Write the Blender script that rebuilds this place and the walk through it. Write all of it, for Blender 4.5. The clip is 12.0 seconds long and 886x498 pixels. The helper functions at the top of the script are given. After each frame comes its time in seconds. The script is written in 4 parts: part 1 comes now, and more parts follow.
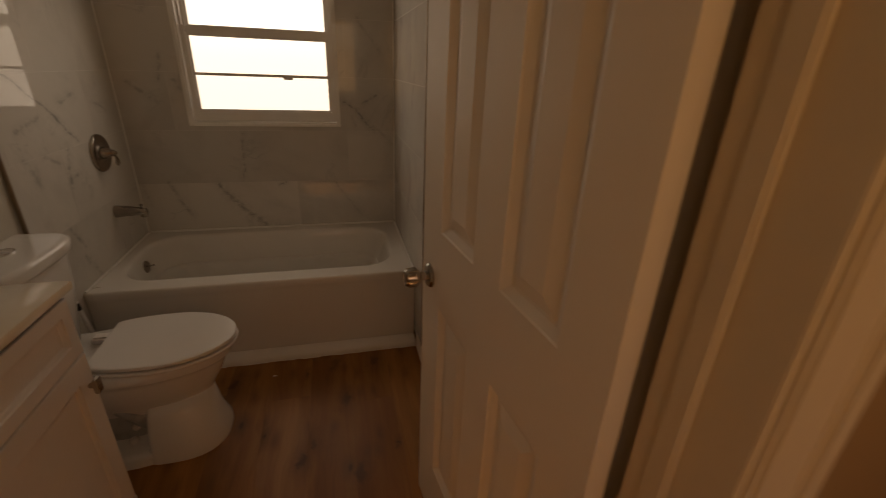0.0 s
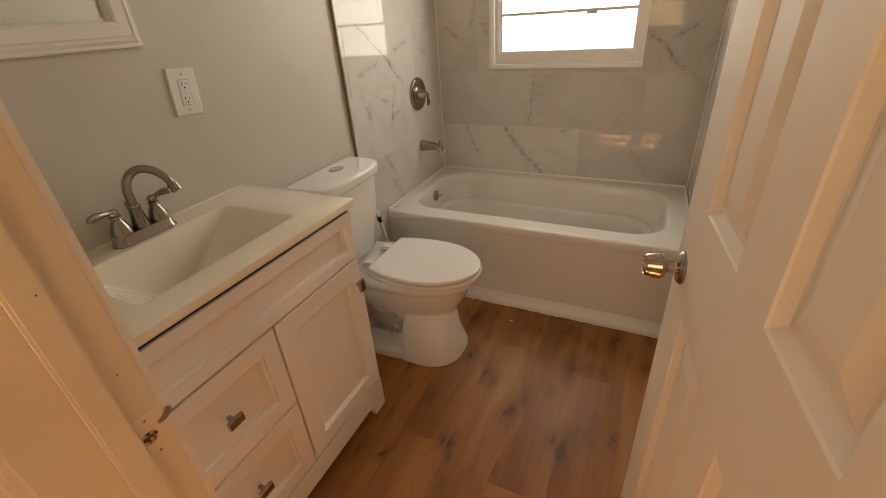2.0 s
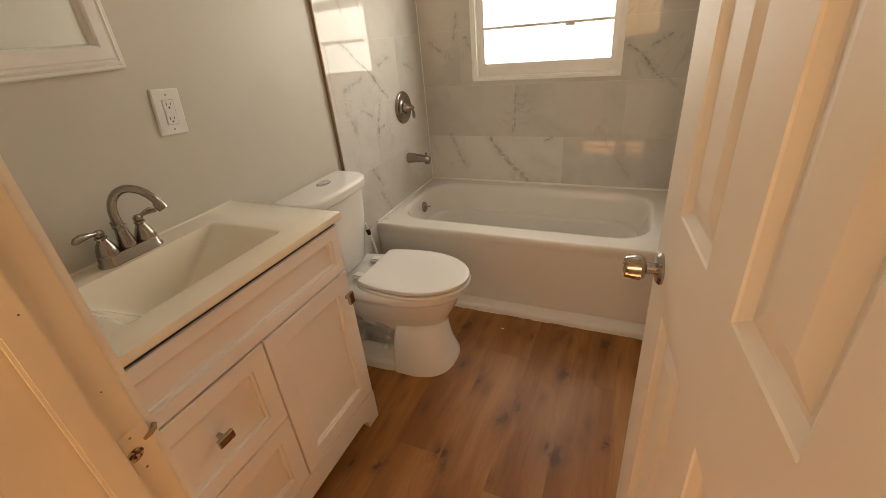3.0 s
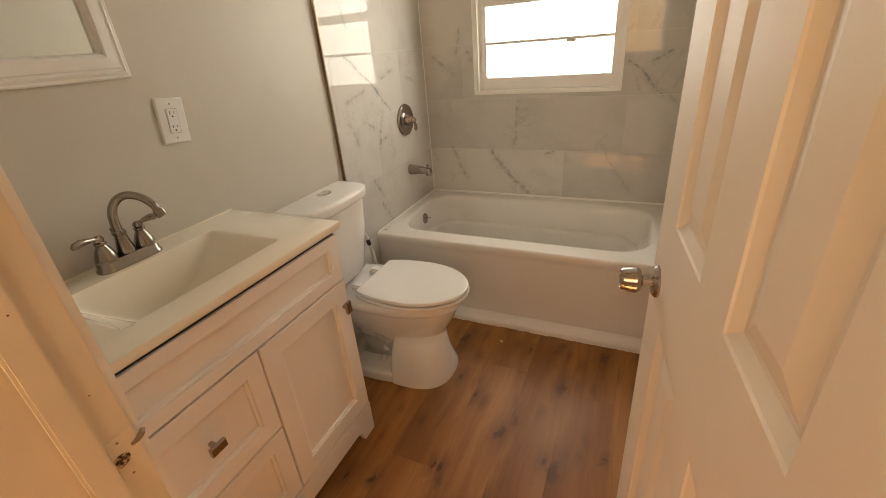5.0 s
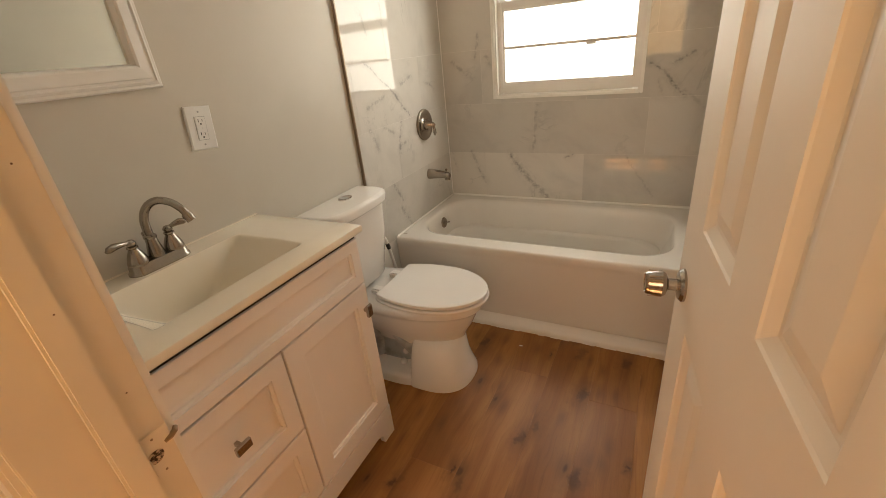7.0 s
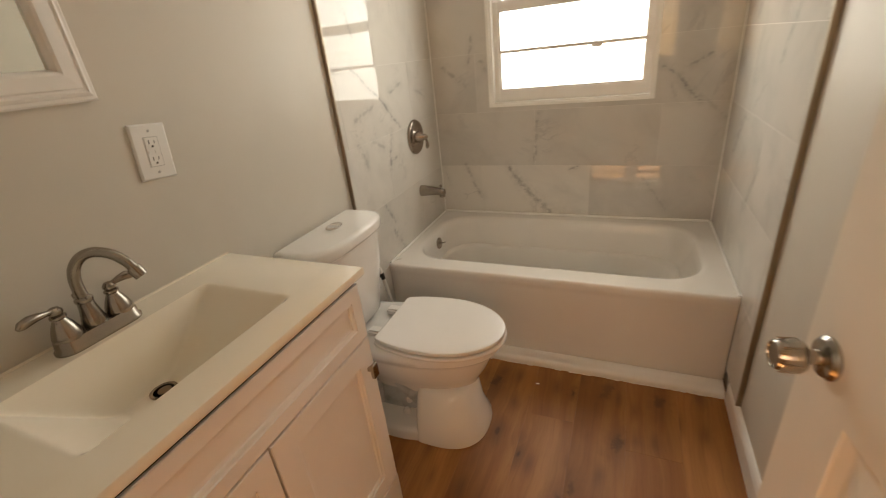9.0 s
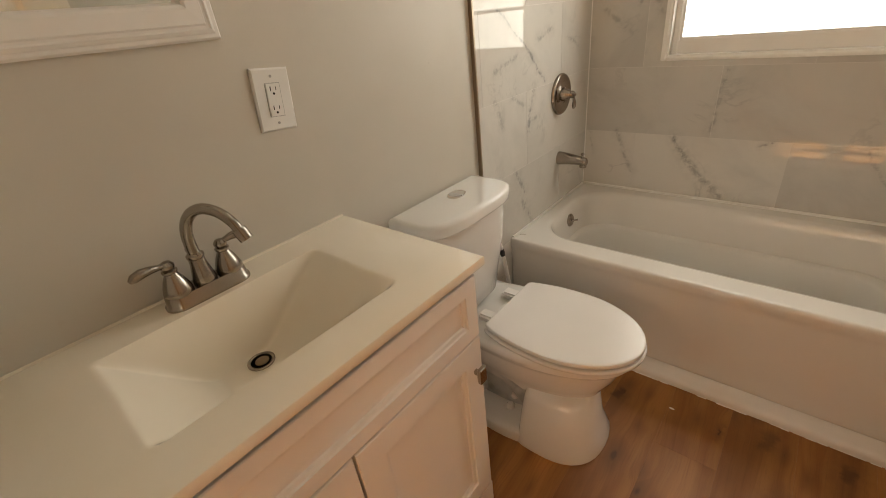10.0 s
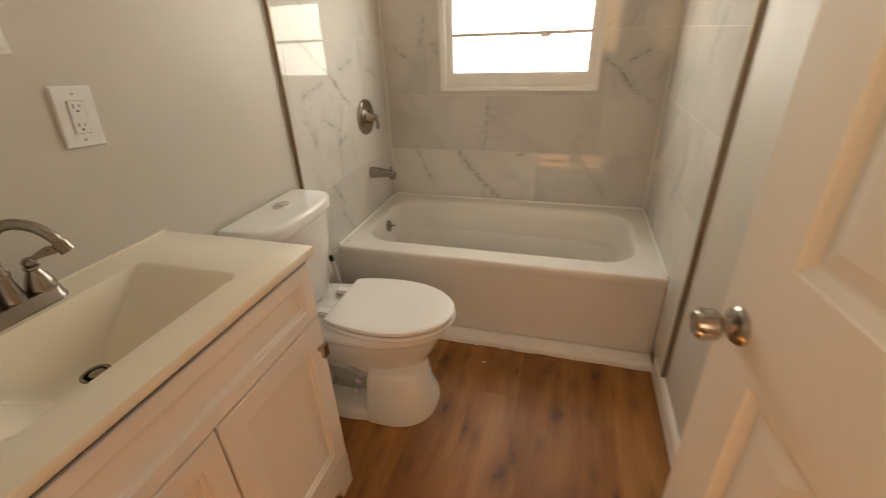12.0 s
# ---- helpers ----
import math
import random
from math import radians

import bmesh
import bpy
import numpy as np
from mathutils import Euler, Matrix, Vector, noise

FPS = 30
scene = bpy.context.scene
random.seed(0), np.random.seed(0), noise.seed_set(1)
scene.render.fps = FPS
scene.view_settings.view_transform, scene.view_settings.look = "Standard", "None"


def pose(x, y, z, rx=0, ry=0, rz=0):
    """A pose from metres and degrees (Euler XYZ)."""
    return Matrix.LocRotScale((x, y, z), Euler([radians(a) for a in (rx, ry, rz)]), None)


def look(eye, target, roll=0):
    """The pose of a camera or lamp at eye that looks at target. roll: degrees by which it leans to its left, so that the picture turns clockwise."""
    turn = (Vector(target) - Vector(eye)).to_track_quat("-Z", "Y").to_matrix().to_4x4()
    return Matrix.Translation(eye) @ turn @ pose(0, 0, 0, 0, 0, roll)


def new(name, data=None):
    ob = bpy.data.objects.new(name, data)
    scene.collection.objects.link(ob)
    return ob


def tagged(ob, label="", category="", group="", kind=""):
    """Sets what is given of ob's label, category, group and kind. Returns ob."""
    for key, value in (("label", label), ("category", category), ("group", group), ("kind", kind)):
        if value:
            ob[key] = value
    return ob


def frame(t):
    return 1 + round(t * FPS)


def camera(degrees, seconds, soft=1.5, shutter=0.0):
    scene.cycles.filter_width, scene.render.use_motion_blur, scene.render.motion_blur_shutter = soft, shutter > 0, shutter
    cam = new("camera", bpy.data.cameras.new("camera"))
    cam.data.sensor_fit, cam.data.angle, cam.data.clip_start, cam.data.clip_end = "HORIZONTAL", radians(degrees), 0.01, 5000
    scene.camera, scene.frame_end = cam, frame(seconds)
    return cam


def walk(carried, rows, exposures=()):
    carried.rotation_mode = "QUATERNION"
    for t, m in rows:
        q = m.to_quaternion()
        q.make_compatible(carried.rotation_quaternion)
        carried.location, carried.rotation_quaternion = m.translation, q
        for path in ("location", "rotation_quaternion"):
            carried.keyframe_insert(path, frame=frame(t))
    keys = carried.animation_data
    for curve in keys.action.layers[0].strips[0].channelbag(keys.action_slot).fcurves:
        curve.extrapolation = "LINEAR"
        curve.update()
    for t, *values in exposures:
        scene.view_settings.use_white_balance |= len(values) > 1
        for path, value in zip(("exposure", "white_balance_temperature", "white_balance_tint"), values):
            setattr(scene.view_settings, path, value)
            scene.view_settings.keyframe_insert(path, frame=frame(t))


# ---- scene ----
cam = camera(92.4, 12.0, soft=0.7, shutter=0.35)
PATH = [
    (0, (1.116, -2.696, 1.385), (1.579, -0.917, 0.599), 2.3),
    (0.5, (1.173, -2.552, 1.375), (1.174, -0.737, 0.535), -2.1),
    (1, (1.231, -2.516, 1.358), (0.664, -0.816, 0.468), -1.6),
    (1.5, (1.251, -2.535, 1.347), (0.49, -0.928, 0.43), -4.1),
    (2, (1.24, -2.537, 1.342), (0.447, -0.98, 0.37), -4.2),
    (2.5, (1.253, -2.547, 1.334), (0.457, -0.972, 0.394), -4.7),
    (3, (1.263, -2.543, 1.344), (0.493, -0.948, 0.415), -5.5),
    (3.5, (1.263, -2.54, 1.352), (0.479, -0.914, 0.491), -4.0),
    (5.5, (1.278, -2.543, 1.336), (0.478, -0.932, 0.46), -5.4),
    (6, (1.262, -2.555, 1.339), (0.386, -0.97, 0.489), -5.9),
    (6.5, (1.262, -2.552, 1.34), (0.38, -0.973, 0.487), -6.0),
    (7, (1.269, -2.549, 1.339), (0.407, -0.958, 0.488), -5.9),
    (8.8, (1.074, -2.402, 1.347), (0.374, -0.711, 0.54), -6.4),
    (9, (1.047, -2.36, 1.331), (0.288, -0.708, 0.498), -6.3),
    (9.5, (0.962, -2.243, 1.316), (-0.018, -0.772, 0.381), -5.0),
    (10, (0.914, -2.187, 1.305), (-0.278, -0.894, 0.353), -6.9),
    (10.5, (0.914, -2.161, 1.284), (-0.286, -0.905, 0.293), -7.2),
    (11, (0.941, -2.149, 1.291), (-0.206, -0.837, 0.31), -5.6),
    (11.5, (0.984, -2.222, 1.316), (0.065, -0.707, 0.39), -3.7),
    (12, (1.042, -2.383, 1.325), (0.521, -0.68, 0.415), -2.3),
]
walk(cam, [(t, look(eye, target, roll)) for t, eye, target, roll in PATH],
     exposures=[(0, 1.1, 8000, 22), (0.5, 2.2, 6700, 13), (1.0, 2.62, 6600, 12), (1.5, 2.8, 6540, 11), (2.0, 3.0, 6500, 11), (2.5, 3.22, 6480, 10),
                (7.0, 3.27, 6480, 10), (9.0, 3.22, 6380, 10), (10.5, 3.18, 6380, 10), (12, 3.27, 6380, 9)])

# ---------------------------------------------------------------- world, sun, large lights
SUN_UP, SUN_FROM = radians(55), radians(180)
world = bpy.data.worlds.new("sky_world")
scene.world = world
world.use_nodes = True
wn = world.node_tree.nodes
sky = wn.new("ShaderNodeTexSky")
sky.sky_type, sky.sun_disc, sky.sun_elevation, sky.sun_rotation = "NISHITA", False, SUN_UP, SUN_FROM
world.node_tree.links.new(sky.outputs[0], wn["Background"].inputs[0])
wn["Background"].inputs[1].default_value = 0.02

sun = new("sun", bpy.data.lights.new("sun", "SUN"))
sun.data.energy, sun.data.angle, sun.data.color = 5.0, radians(0.5), (1.0, 0.76, 0.40)
sun.matrix_world = look((1.05, -12, 14), (1.05, -12 + 14 / math.tan(SUN_UP), 0))


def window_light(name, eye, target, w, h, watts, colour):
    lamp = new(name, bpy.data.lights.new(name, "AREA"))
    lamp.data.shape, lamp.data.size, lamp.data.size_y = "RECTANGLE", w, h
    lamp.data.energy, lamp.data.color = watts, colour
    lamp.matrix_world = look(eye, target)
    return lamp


# daylight in the bathroom window
window_light("daylight_bath", (0.7475, 0.135, 1.505), (0.7475, -1, 1.505), 0.79, 0.92, 1.45, (1.0, 0.90, 0.75))

# low warm fill lamp, added in the assumed wide hall window
window_light("warm_fill_hall", (1.1, -3.43, 1.46), (1.1, -3, 1.46), 1.24, 0.80, 1.2, (1.0, 0.50, 0.13))

# ---------------------------------------------------------------- helpers


def finish(name, bm, material, parent=None, label="", smooth=False, angle=35):
    """One mesh object from a bmesh; smooth shading keeps sharp edges over the angle."""
    bmesh.ops.recalc_face_normals(bm, faces=bm.faces)
    if smooth:
        for fc in bm.faces:
            fc.smooth = True
        for e in bm.edges:
            if len(e.link_faces) == 2 and e.calc_face_angle(0) > radians(angle):
                e.smooth = False
    me = bpy.data.meshes.new(name)
    bm.to_mesh(me)
    bm.free()
    me.materials.append(material)
    ob = new(name, me)
    if parent:
        ob.parent = parent
    if label:
        ob["label"] = label
    return ob


def part(name, bm, material, parent, label="", smooth=False, angle=35):
    return finish(name, bm, material, parent, label, smooth, angle)


def thing(name, label, category, group=""):
    return tagged(new(name), label, category, group)


def box(x0, x1, y0, y1, z0, z1, bm=None, bevel=0.0, seg=2):
    out = bm or bmesh.new()
    m = Matrix.Translation(((x0 + x1) / 2, (y0 + y1) / 2, (z0 + z1) / 2)) @ Matrix.Diagonal((x1 - x0, y1 - y0, z1 - z0, 1))
    made = bmesh.ops.create_cube(out, size=1, matrix=m)
    if bevel:
        edges = list({e for v in made["verts"] for e in v.link_edges})
        bmesh.ops.bevel(out, geom=edges, offset=bevel, segments=seg, affect="EDGES", clamp_overlap=True)
    return out


def loft(rings, bm=None, cap0=True, cap1=True):
    """A skin over closed rings of equal length."""
    out = bm or bmesh.new()
    rows = [[out.verts.new(p) for p in ring] for ring in rings]
    n = len(rows[0])
    for a, b in zip(rows, rows[1:]):
        for i in range(n):
            out.faces.new((a[i], a[(i + 1) % n], b[(i + 1) % n], b[i]))
    if cap0:
        out.faces.new(rows[0][::-1])
    if cap1:
        out.faces.new(rows[-1])
    return out


def lathe(profile, m=Matrix(), n=28, bm=None):
    """Turn (radius, height) pairs round the z axis of m."""
    rings = []
    for r, h in profile:
        r = max(r, 0.0002)
        rings.append([m @ Vector((r * math.cos(2 * math.pi * i / n), r * math.sin(2 * math.pi * i / n), h)) for i in range(n)])
    return loft(rings, bm)


def tube(points, radii, n=14, bm=None):
    """A round pipe along points, with a radius at each."""
    pts = [Vector(p) for p in points]
    rings, side = [], None
    for i, p in enumerate(pts):
        d = (pts[min(i + 1, len(pts) - 1)] - pts[max(i - 1, 0)]).normalized()
        if side is None:
            side = d.cross(Vector((0, 0, 1)) if abs(d.z) < 0.9 else Vector((0, 1, 0))).normalized()
        side = (side - d * side.dot(d)).normalized()
        up = d.cross(side)
        r = radii[i] if isinstance(radii, (list, tuple)) else radii
        rings.append([p + r * (math.cos(2 * math.pi * k / n) * side + math.sin(2 * math.pi * k / n) * up) for k in range(n)])
    return loft(rings, bm)


def smooth_path(points, per=8):
    """Catmull-Rom points through the given ones."""
    p = [Vector(q) for q in points]
    p = [p[0] * 2 - p[1]] + p + [p[-1] * 2 - p[-2]]
    out = []
    for i in range(1, len(p) - 2):
        for k in range(per):
            t = k / per
            out.append(0.5 * (2 * p[i] + (p[i + 1] - p[i - 1]) * t + (2 * p[i - 1] - 5 * p[i] + 4 * p[i + 1] - p[i + 2]) * t * t
                              + (3 * p[i] - p[i - 1] - 3 * p[i + 1] + p[i + 2]) * t ** 3))
    return out + [p[-2]]


def rounded_rect(x0, x1, y0, y1, r, z, n=8):
    pts = []
    for cx, cy, a0 in ((x1 - r, y1 - r, 0), (x0 + r, y1 - r, 90), (x0 + r, y0 + r, 180), (x1 - r, y0 + r, 270)):
        for k in range(n + 1):
            a = radians(a0 + 90 * k / n)
            pts.append((cx + r * math.cos(a), cy + r * math.sin(a), z))
    return pts


def egg(x0, x1, cy, hw, z, n=40, back=3.0, front=2.0, mid=0.45):
    """A long oval: squarish at x0, round at x1."""
    xm = x0 + (x1 - x0) * mid
    pts = []
    for i in range(n):
        a = 2 * math.pi * i / n
        c, s = math.cos(a), math.sin(a)
        e = front if c >= 0 else back
        reach = (x1 - xm) if c >= 0 else (xm - x0)
        pts.append((xm + reach * math.copysign(abs(c) ** (2 / e), c), cy + hw * math.copysign(abs(s) ** (2 / e), s), z))
    return pts


def panel_front(w, h, rail, depth=0.0115, slope=0.019, thick=0.018, raised=0.0, field=0.02):
    """A framed door or drawer front in the plane x = 0, facing +x, from y 0 to w and z 0 to h; the middle is sunk behind a sloped bead."""
    def ring(d, x):
        return [(x, d, d), (x, w - d, d), (x, w - d, h - d), (x, d, h - d)]
    rings = [ring(0, -thick), ring(0, -0.002), ring(0.002, 0), ring(rail, 0), ring(rail + 0.0015, -depth * 0.35),
             ring(rail + slope * 0.45, -depth * 0.55), ring(rail + slope * 0.55, -depth * 0.92), ring(rail + slope, -depth)]
    if raised:
        rings += [ring(rail + slope + 0.006, -depth), ring(rail + slope + 0.006 + field, -depth + raised)]
    return loft(rings)


# ---------------------------------------------------------------- materials


class Graph:
    """Short hand for the nodes of one material."""

    def __init__(self, name):
        self.mat = bpy.data.materials.new(name)
        self.mat.use_nodes = True
        self.tree = self.mat.node_tree
        self.bsdf = self.tree.nodes["Principled BSDF"]

    def add(self, kind, **inputs):
        node = self.tree.nodes.new(kind)
        for key, value in inputs.items():
            key = key.replace("_", " ")
            self.put(node.inputs[int(key[1:]) if key[0] == "i" and key[1:].isdigit() else key], value)
        return node

    def put(self, socket, value):
        if isinstance(value, bpy.types.NodeSocket):
            self.tree.links.new(value, socket)
        else:
            socket.default_value = value

    def math(self, op, a, b=0.0, c=0.0, clamp=False):
        node = self.add("ShaderNodeMath", i0=a, i1=b, i2=c)
        node.operation, node.use_clamp = op, clamp
        return node.outputs[0]

    def mix(self, fac, a, b, blend="MIX"):
        node = self.tree.nodes.new("ShaderNodeMix")
        node.data_type, node.blend_type = "RGBA", blend
        self.put(node.inputs[0], fac)
        self.put(node.inputs[6], (*a, 1) if isinstance(a, tuple) else a)
        self.put(node.inputs[7], (*b, 1) if isinstance(b, tuple) else b)
        return node.outputs[2]

    def noise(self, scale, detail=4.0, rough=0.55, vector=None, distortion=0.0):
        node = self.add("ShaderNodeTexNoise", Scale=scale, Detail=detail, Roughness=rough, Distortion=distortion)
        if vector is not None:
            self.put(node.inputs["Vector"], vector)
        return node.outputs[0]

    def ramp(self, fac, lo, hi, a=0.0, b=1.0):
        node = self.add("ShaderNodeMapRange", i0=fac, i1=lo, i2=hi, i3=a, i4=b)
        node.interpolation_type = "SMOOTHSTEP"
        return node.outputs[0]

    def place(self, scale=(1, 1, 1), offset=None):
        geo = self.add("ShaderNodeNewGeometry").outputs["Position"]
        node = self.add("ShaderNodeMapping", Vector=geo, Scale=scale)
        if offset is not None:
            self.put(node.inputs["Location"], offset)
        return node.outputs[0]

    def bump(self, height, strength, distance=0.001):
        node = self.add("ShaderNodeBump", Height=height, Strength=strength, Distance=distance)
        self.put(self.bsdf.inputs["Normal"], node.outputs[0])

    def set(self, **inputs):
        for key, value in inputs.items():
            self.put(self.bsdf.inputs[key.replace("_", " ")], value)


def plain(name, colour, rough, metal=0.0, vary=0.06, scale=6.0, grain=180.0, relief=0.05, dist=0.0002, coat=0.0, tint=None):
    """A plain surface with soft blotches, fine grain and uneven gloss."""
    g = Graph(name)
    pos = g.place()
    big, fine = g.noise(scale, 3, 0.5, pos), g.noise(grain, 3, 0.6, pos)
    dark = tint or tuple(c * 0.82 for c in colour)
    col = g.mix(g.ramp(big, 0.35, 0.75, 0.0, vary * 5), colour, dark)
    g.set(Base_Color=col, Metallic=metal, Roughness=g.ramp(g.noise(scale * 1.5, 2, 0.5, pos), 0.2, 0.8, rough * 0.94, min(1.0, rough * 1.06)))
    g.set(Coat_Weight=coat, Coat_Roughness=0.08)
    g.bump(fine, relief, dist)
    return g.mat


def wall_paint(name, colour):
    """Rolled eggshell paint with a faint orange-peel and patches of touch-up."""
    g = Graph(name)
    pos = g.place()
    patch = g.ramp(g.noise(1.6, 3, 0.6, pos), 0.4, 0.65)
    scuff = g.ramp(g.noise(9.0, 6, 0.7, pos), 0.55, 0.8)
    col = g.mix(patch, colour, tuple(c * 0.95 for c in colour))
    col = g.mix(g.math("MULTIPLY", scuff, 0.25), col, tuple(c * 0.88 for c in colour))
    g.set(Base_Color=col, Roughness=g.ramp(patch, 0, 1, 0.50, 0.60))
    g.bump(g.math("ADD", g.noise(260, 3, 0.6, pos), g.math("MULTIPLY", g.noise(14, 3, 0.5, pos), 2.0)), 0.25, 0.0006)
    return g.mat


# knots of the bathroom planks: place, half width, strength
KNOTS = [(0.963, -1.383, 0.016, 0.7), (0.922, -1.455, 0.018, 0.9), (1.096, -1.160, 0.022, 0.9), (1.135, -1.553, 0.026, 1.0), (1.241, -0.910, 0.022, 0.8), (0.598, -0.964, 0.020, 0.9),
         (0.741, -1.670, 0.010, 1.0), (0.570, -1.792, 0.011, 1.0), (1.290, -1.444, 0.008, 1.0), (0.922, -0.952, 0.009, 1.0), (0.784, -1.717, 0.018, 0.6), (1.050, -0.905, 0.030, 0.6)]


def oak(name):
    """Oak-look vinyl plank: long grain, broad tone bands and knots, shifted plank by plank."""
    g = Graph(name)
    rnd = g.add("ShaderNodeObjectInfo").outputs["Random"]
    shift = g.add("ShaderNodeCombineXYZ", X=g.math("MULTIPLY", rnd, 37.0), Y=g.math("MULTIPLY", rnd, 91.0), Z=g.math("MULTIPLY", rnd, 13.0)).outputs[0]
    geo = g.add("ShaderNodeNewGeometry").outputs["Position"]
    mv = g.add("ShaderNodeVectorMath", i0=geo, i1=shift).outputs[0]
    warp = g.noise(2.2, 3, 0.55, g.add("ShaderNodeMapping", Vector=mv, Scale=(2.2, 0.7, 1)).outputs[0])
    off = g.add("ShaderNodeCombineXYZ", X=g.math("MULTIPLY", warp, 0.13)).outputs[0]
    grain_at = g.add("ShaderNodeVectorMath", i0=mv, i1=off).outputs[0]
    band = g.noise(1.0, 4, 0.55, g.add("ShaderNodeMapping", Vector=grain_at, Scale=(11, 0.8, 1)).outputs[0])
    line = g.noise(1.0, 6, 0.7, g.add("ShaderNodeMapping", Vector=grain_at, Scale=(120, 3.0, 1)).outputs[0])
    pore = g.noise(1.0, 3, 0.6, g.add("ShaderNodeMapping", Vector=mv, Scale=(600, 16, 1)).outputs[0])
    blot = g.noise(1.0, 3, 0.5, g.add("ShaderNodeMapping", Vector=mv, Scale=(6, 2.2, 1)).outputs[0])
    cell = g.add("ShaderNodeTexVoronoi")
    cell.voronoi_dimensions = "2D"
    g.put(cell.inputs["Scale"], 1.0)
    g.put(cell.inputs["Vector"], g.add("ShaderNodeMapping", Vector=grain_at, Scale=(8.0, 3.4, 1)).outputs[0])
    knot_size = g.ramp(g.add("ShaderNodeSeparateColor", Color=cell.outputs["Color"]).outputs[0], 0.72, 1.0, 0.0, 0.09)
    knot = g.ramp(g.math("SUBTRACT", knot_size, g.math("ADD", cell.outputs["Distance"], g.math("MULTIPLY", line, 0.05))), -0.035, 0.03)
    halo = g.ramp(g.math("SUBTRACT", knot_size, cell.outputs["Distance"]), -0.30, 0.05)
    flat = g.add("ShaderNodeSeparateXYZ", Vector=geo)
    wob = g.math("MULTIPLY", g.math("SUBTRACT", g.noise(24.0, 4, 0.6, geo), 0.5), 0.07)
    for kx, ky, size, power in KNOTS:
        du = g.math("DIVIDE", g.math("ADD", g.math("SUBTRACT", flat.outputs["X"], kx), wob), size)
        dv = g.math("DIVIDE", g.math("ADD", g.math("SUBTRACT", flat.outputs["Y"], ky), wob), size * 2.4)
        far = g.math("SQRT", g.math("ADD", g.math("MULTIPLY", du, du), g.math("MULTIPLY", dv, dv)))
        knot = g.math("MAXIMUM", knot, g.ramp(far, 0.25, 1.0, power, 0.0))
        halo = g.math("MAXIMUM", halo, g.ramp(far, 0.6, 3.2, power * 0.8, 0.0))
    col = g.mix(g.ramp(band, 0.30, 0.70), (0.250, 0.104, 0.028), (0.405, 0.190, 0.054))
    col = g.mix(g.ramp(line, 0.46, 0.74, 0.0, 0.36), col, (0.150, 0.056, 0.018))
    col = g.mix(g.ramp(blot, 0.52, 0.76, 0.0, 0.45), col, (0.150, 0.058, 0.020))
    col = g.mix(g.ramp(pore, 0.55, 0.75, 0.0, 0.25), col, (0.10, 0.045, 0.02))
    col = g.mix(g.math("MULTIPLY", halo, 0.62), col, (0.135, 0.060, 0.022))
    col = g.mix(g.math("MULTIPLY", knot, 0.75), col, (0.070, 0.030, 0.012))
    tone = g.ramp(rnd, 0, 1, 0.93, 1.06)
    grey = g.add("ShaderNodeCombineXYZ", X=tone, Y=tone, Z=tone).outputs[0]
    g.set(Base_Color=g.mix(1.0, col, grey, "MULTIPLY"), Roughness=g.ramp(blot, 0.3, 0.7, 0.42, 0.54), Specular_IOR_Level=0.35)
    g.bump(g.math("ADD", line, pore), 0.2, 0.0005)
    return g.mat


# the bold veins of the wall tiles: two ends (along the wall, height), width, strength
VEINS_BACK = [(0.433, 0.700, 0.500, 0.610, 0.014, 0.95), (0.500, 0.610, 0.695, 0.404, 0.022, 0.62), (0.178, 0.709, 0.259, 0.523, 0.013, 0.50), (1.149, 1.194, 1.253, 1.121, 0.007, 0.85),
              (1.253, 1.121, 1.354, 1.010, 0.010, 0.95), (1.285, 1.166, 1.373, 1.214, 0.011, 0.70), (0.608, 0.994, 0.576, 0.732, 0.010, 0.55),
              (0.772, 0.685, 0.820, 0.709, 0.006, 0.80), (1.104, 0.698, 1.261, 0.470, 0.008, 0.42), (0.256, 1.394, 0.231, 1.262, 0.009, 0.50),
              (0.084, 1.257, 0.172, 1.188, 0.014, 0.50), (1.226, 1.096, 1.253, 1.014, 0.008, 0.40), (1.350, 1.037, 1.461, 0.939, 0.012, 0.32),
              (0.302, 1.271, 0.335, 1.224, 0.014, 0.45), (0.030, 0.700, 0.060, 0.590, 0.008, 0.35), (1.270, 1.620, 1.400, 1.450, 0.010, 0.40)]
VEINS_LEFT = [(-0.802, 1.309, -0.618, 1.176, 0.007, 0.62), (-0.618, 1.176, -0.454, 1.019, 0.009, 0.85), (-0.515, 1.186, -0.405, 1.218, 0.012, 0.60),
              (-0.552, 1.015, -0.600, 0.850, 0.016, 0.75), (-0.591, 0.885, -0.528, 0.895, 0.010, 0.60), (-0.833, 1.120, -0.679, 1.146, 0.012, 0.50),
              (-0.839, 1.017, -0.794, 0.911, 0.018, 0.45), (-0.698, 0.697, -0.639, 0.600, 0.014, 0.62), (-0.660, 0.564, -0.567, 0.413, 0.018, 0.55),
              (-0.252, 1.174, -0.131, 1.130, 0.010, 0.40), (-0.716, 1.007, -0.646, 0.965, 0.012, 0.50), (-0.745, 1.429, -0.785, 1.519, 0.010, 0.40)]
VEINS_RIGHT = [(-0.30, 0.98, -0.20, 0.82, 0.010, 0.5), (-0.62, 0.86, -0.54, 0.70, 0.012, 0.5), (-0.30, 1.62, -0.22, 1.35, 0.010, 0.5),
               (-0.70, 1.36, -0.62, 1.20, 0.010, 0.45), (-0.88, 0.46, -0.80, 0.30, 0.010, 0.4)]


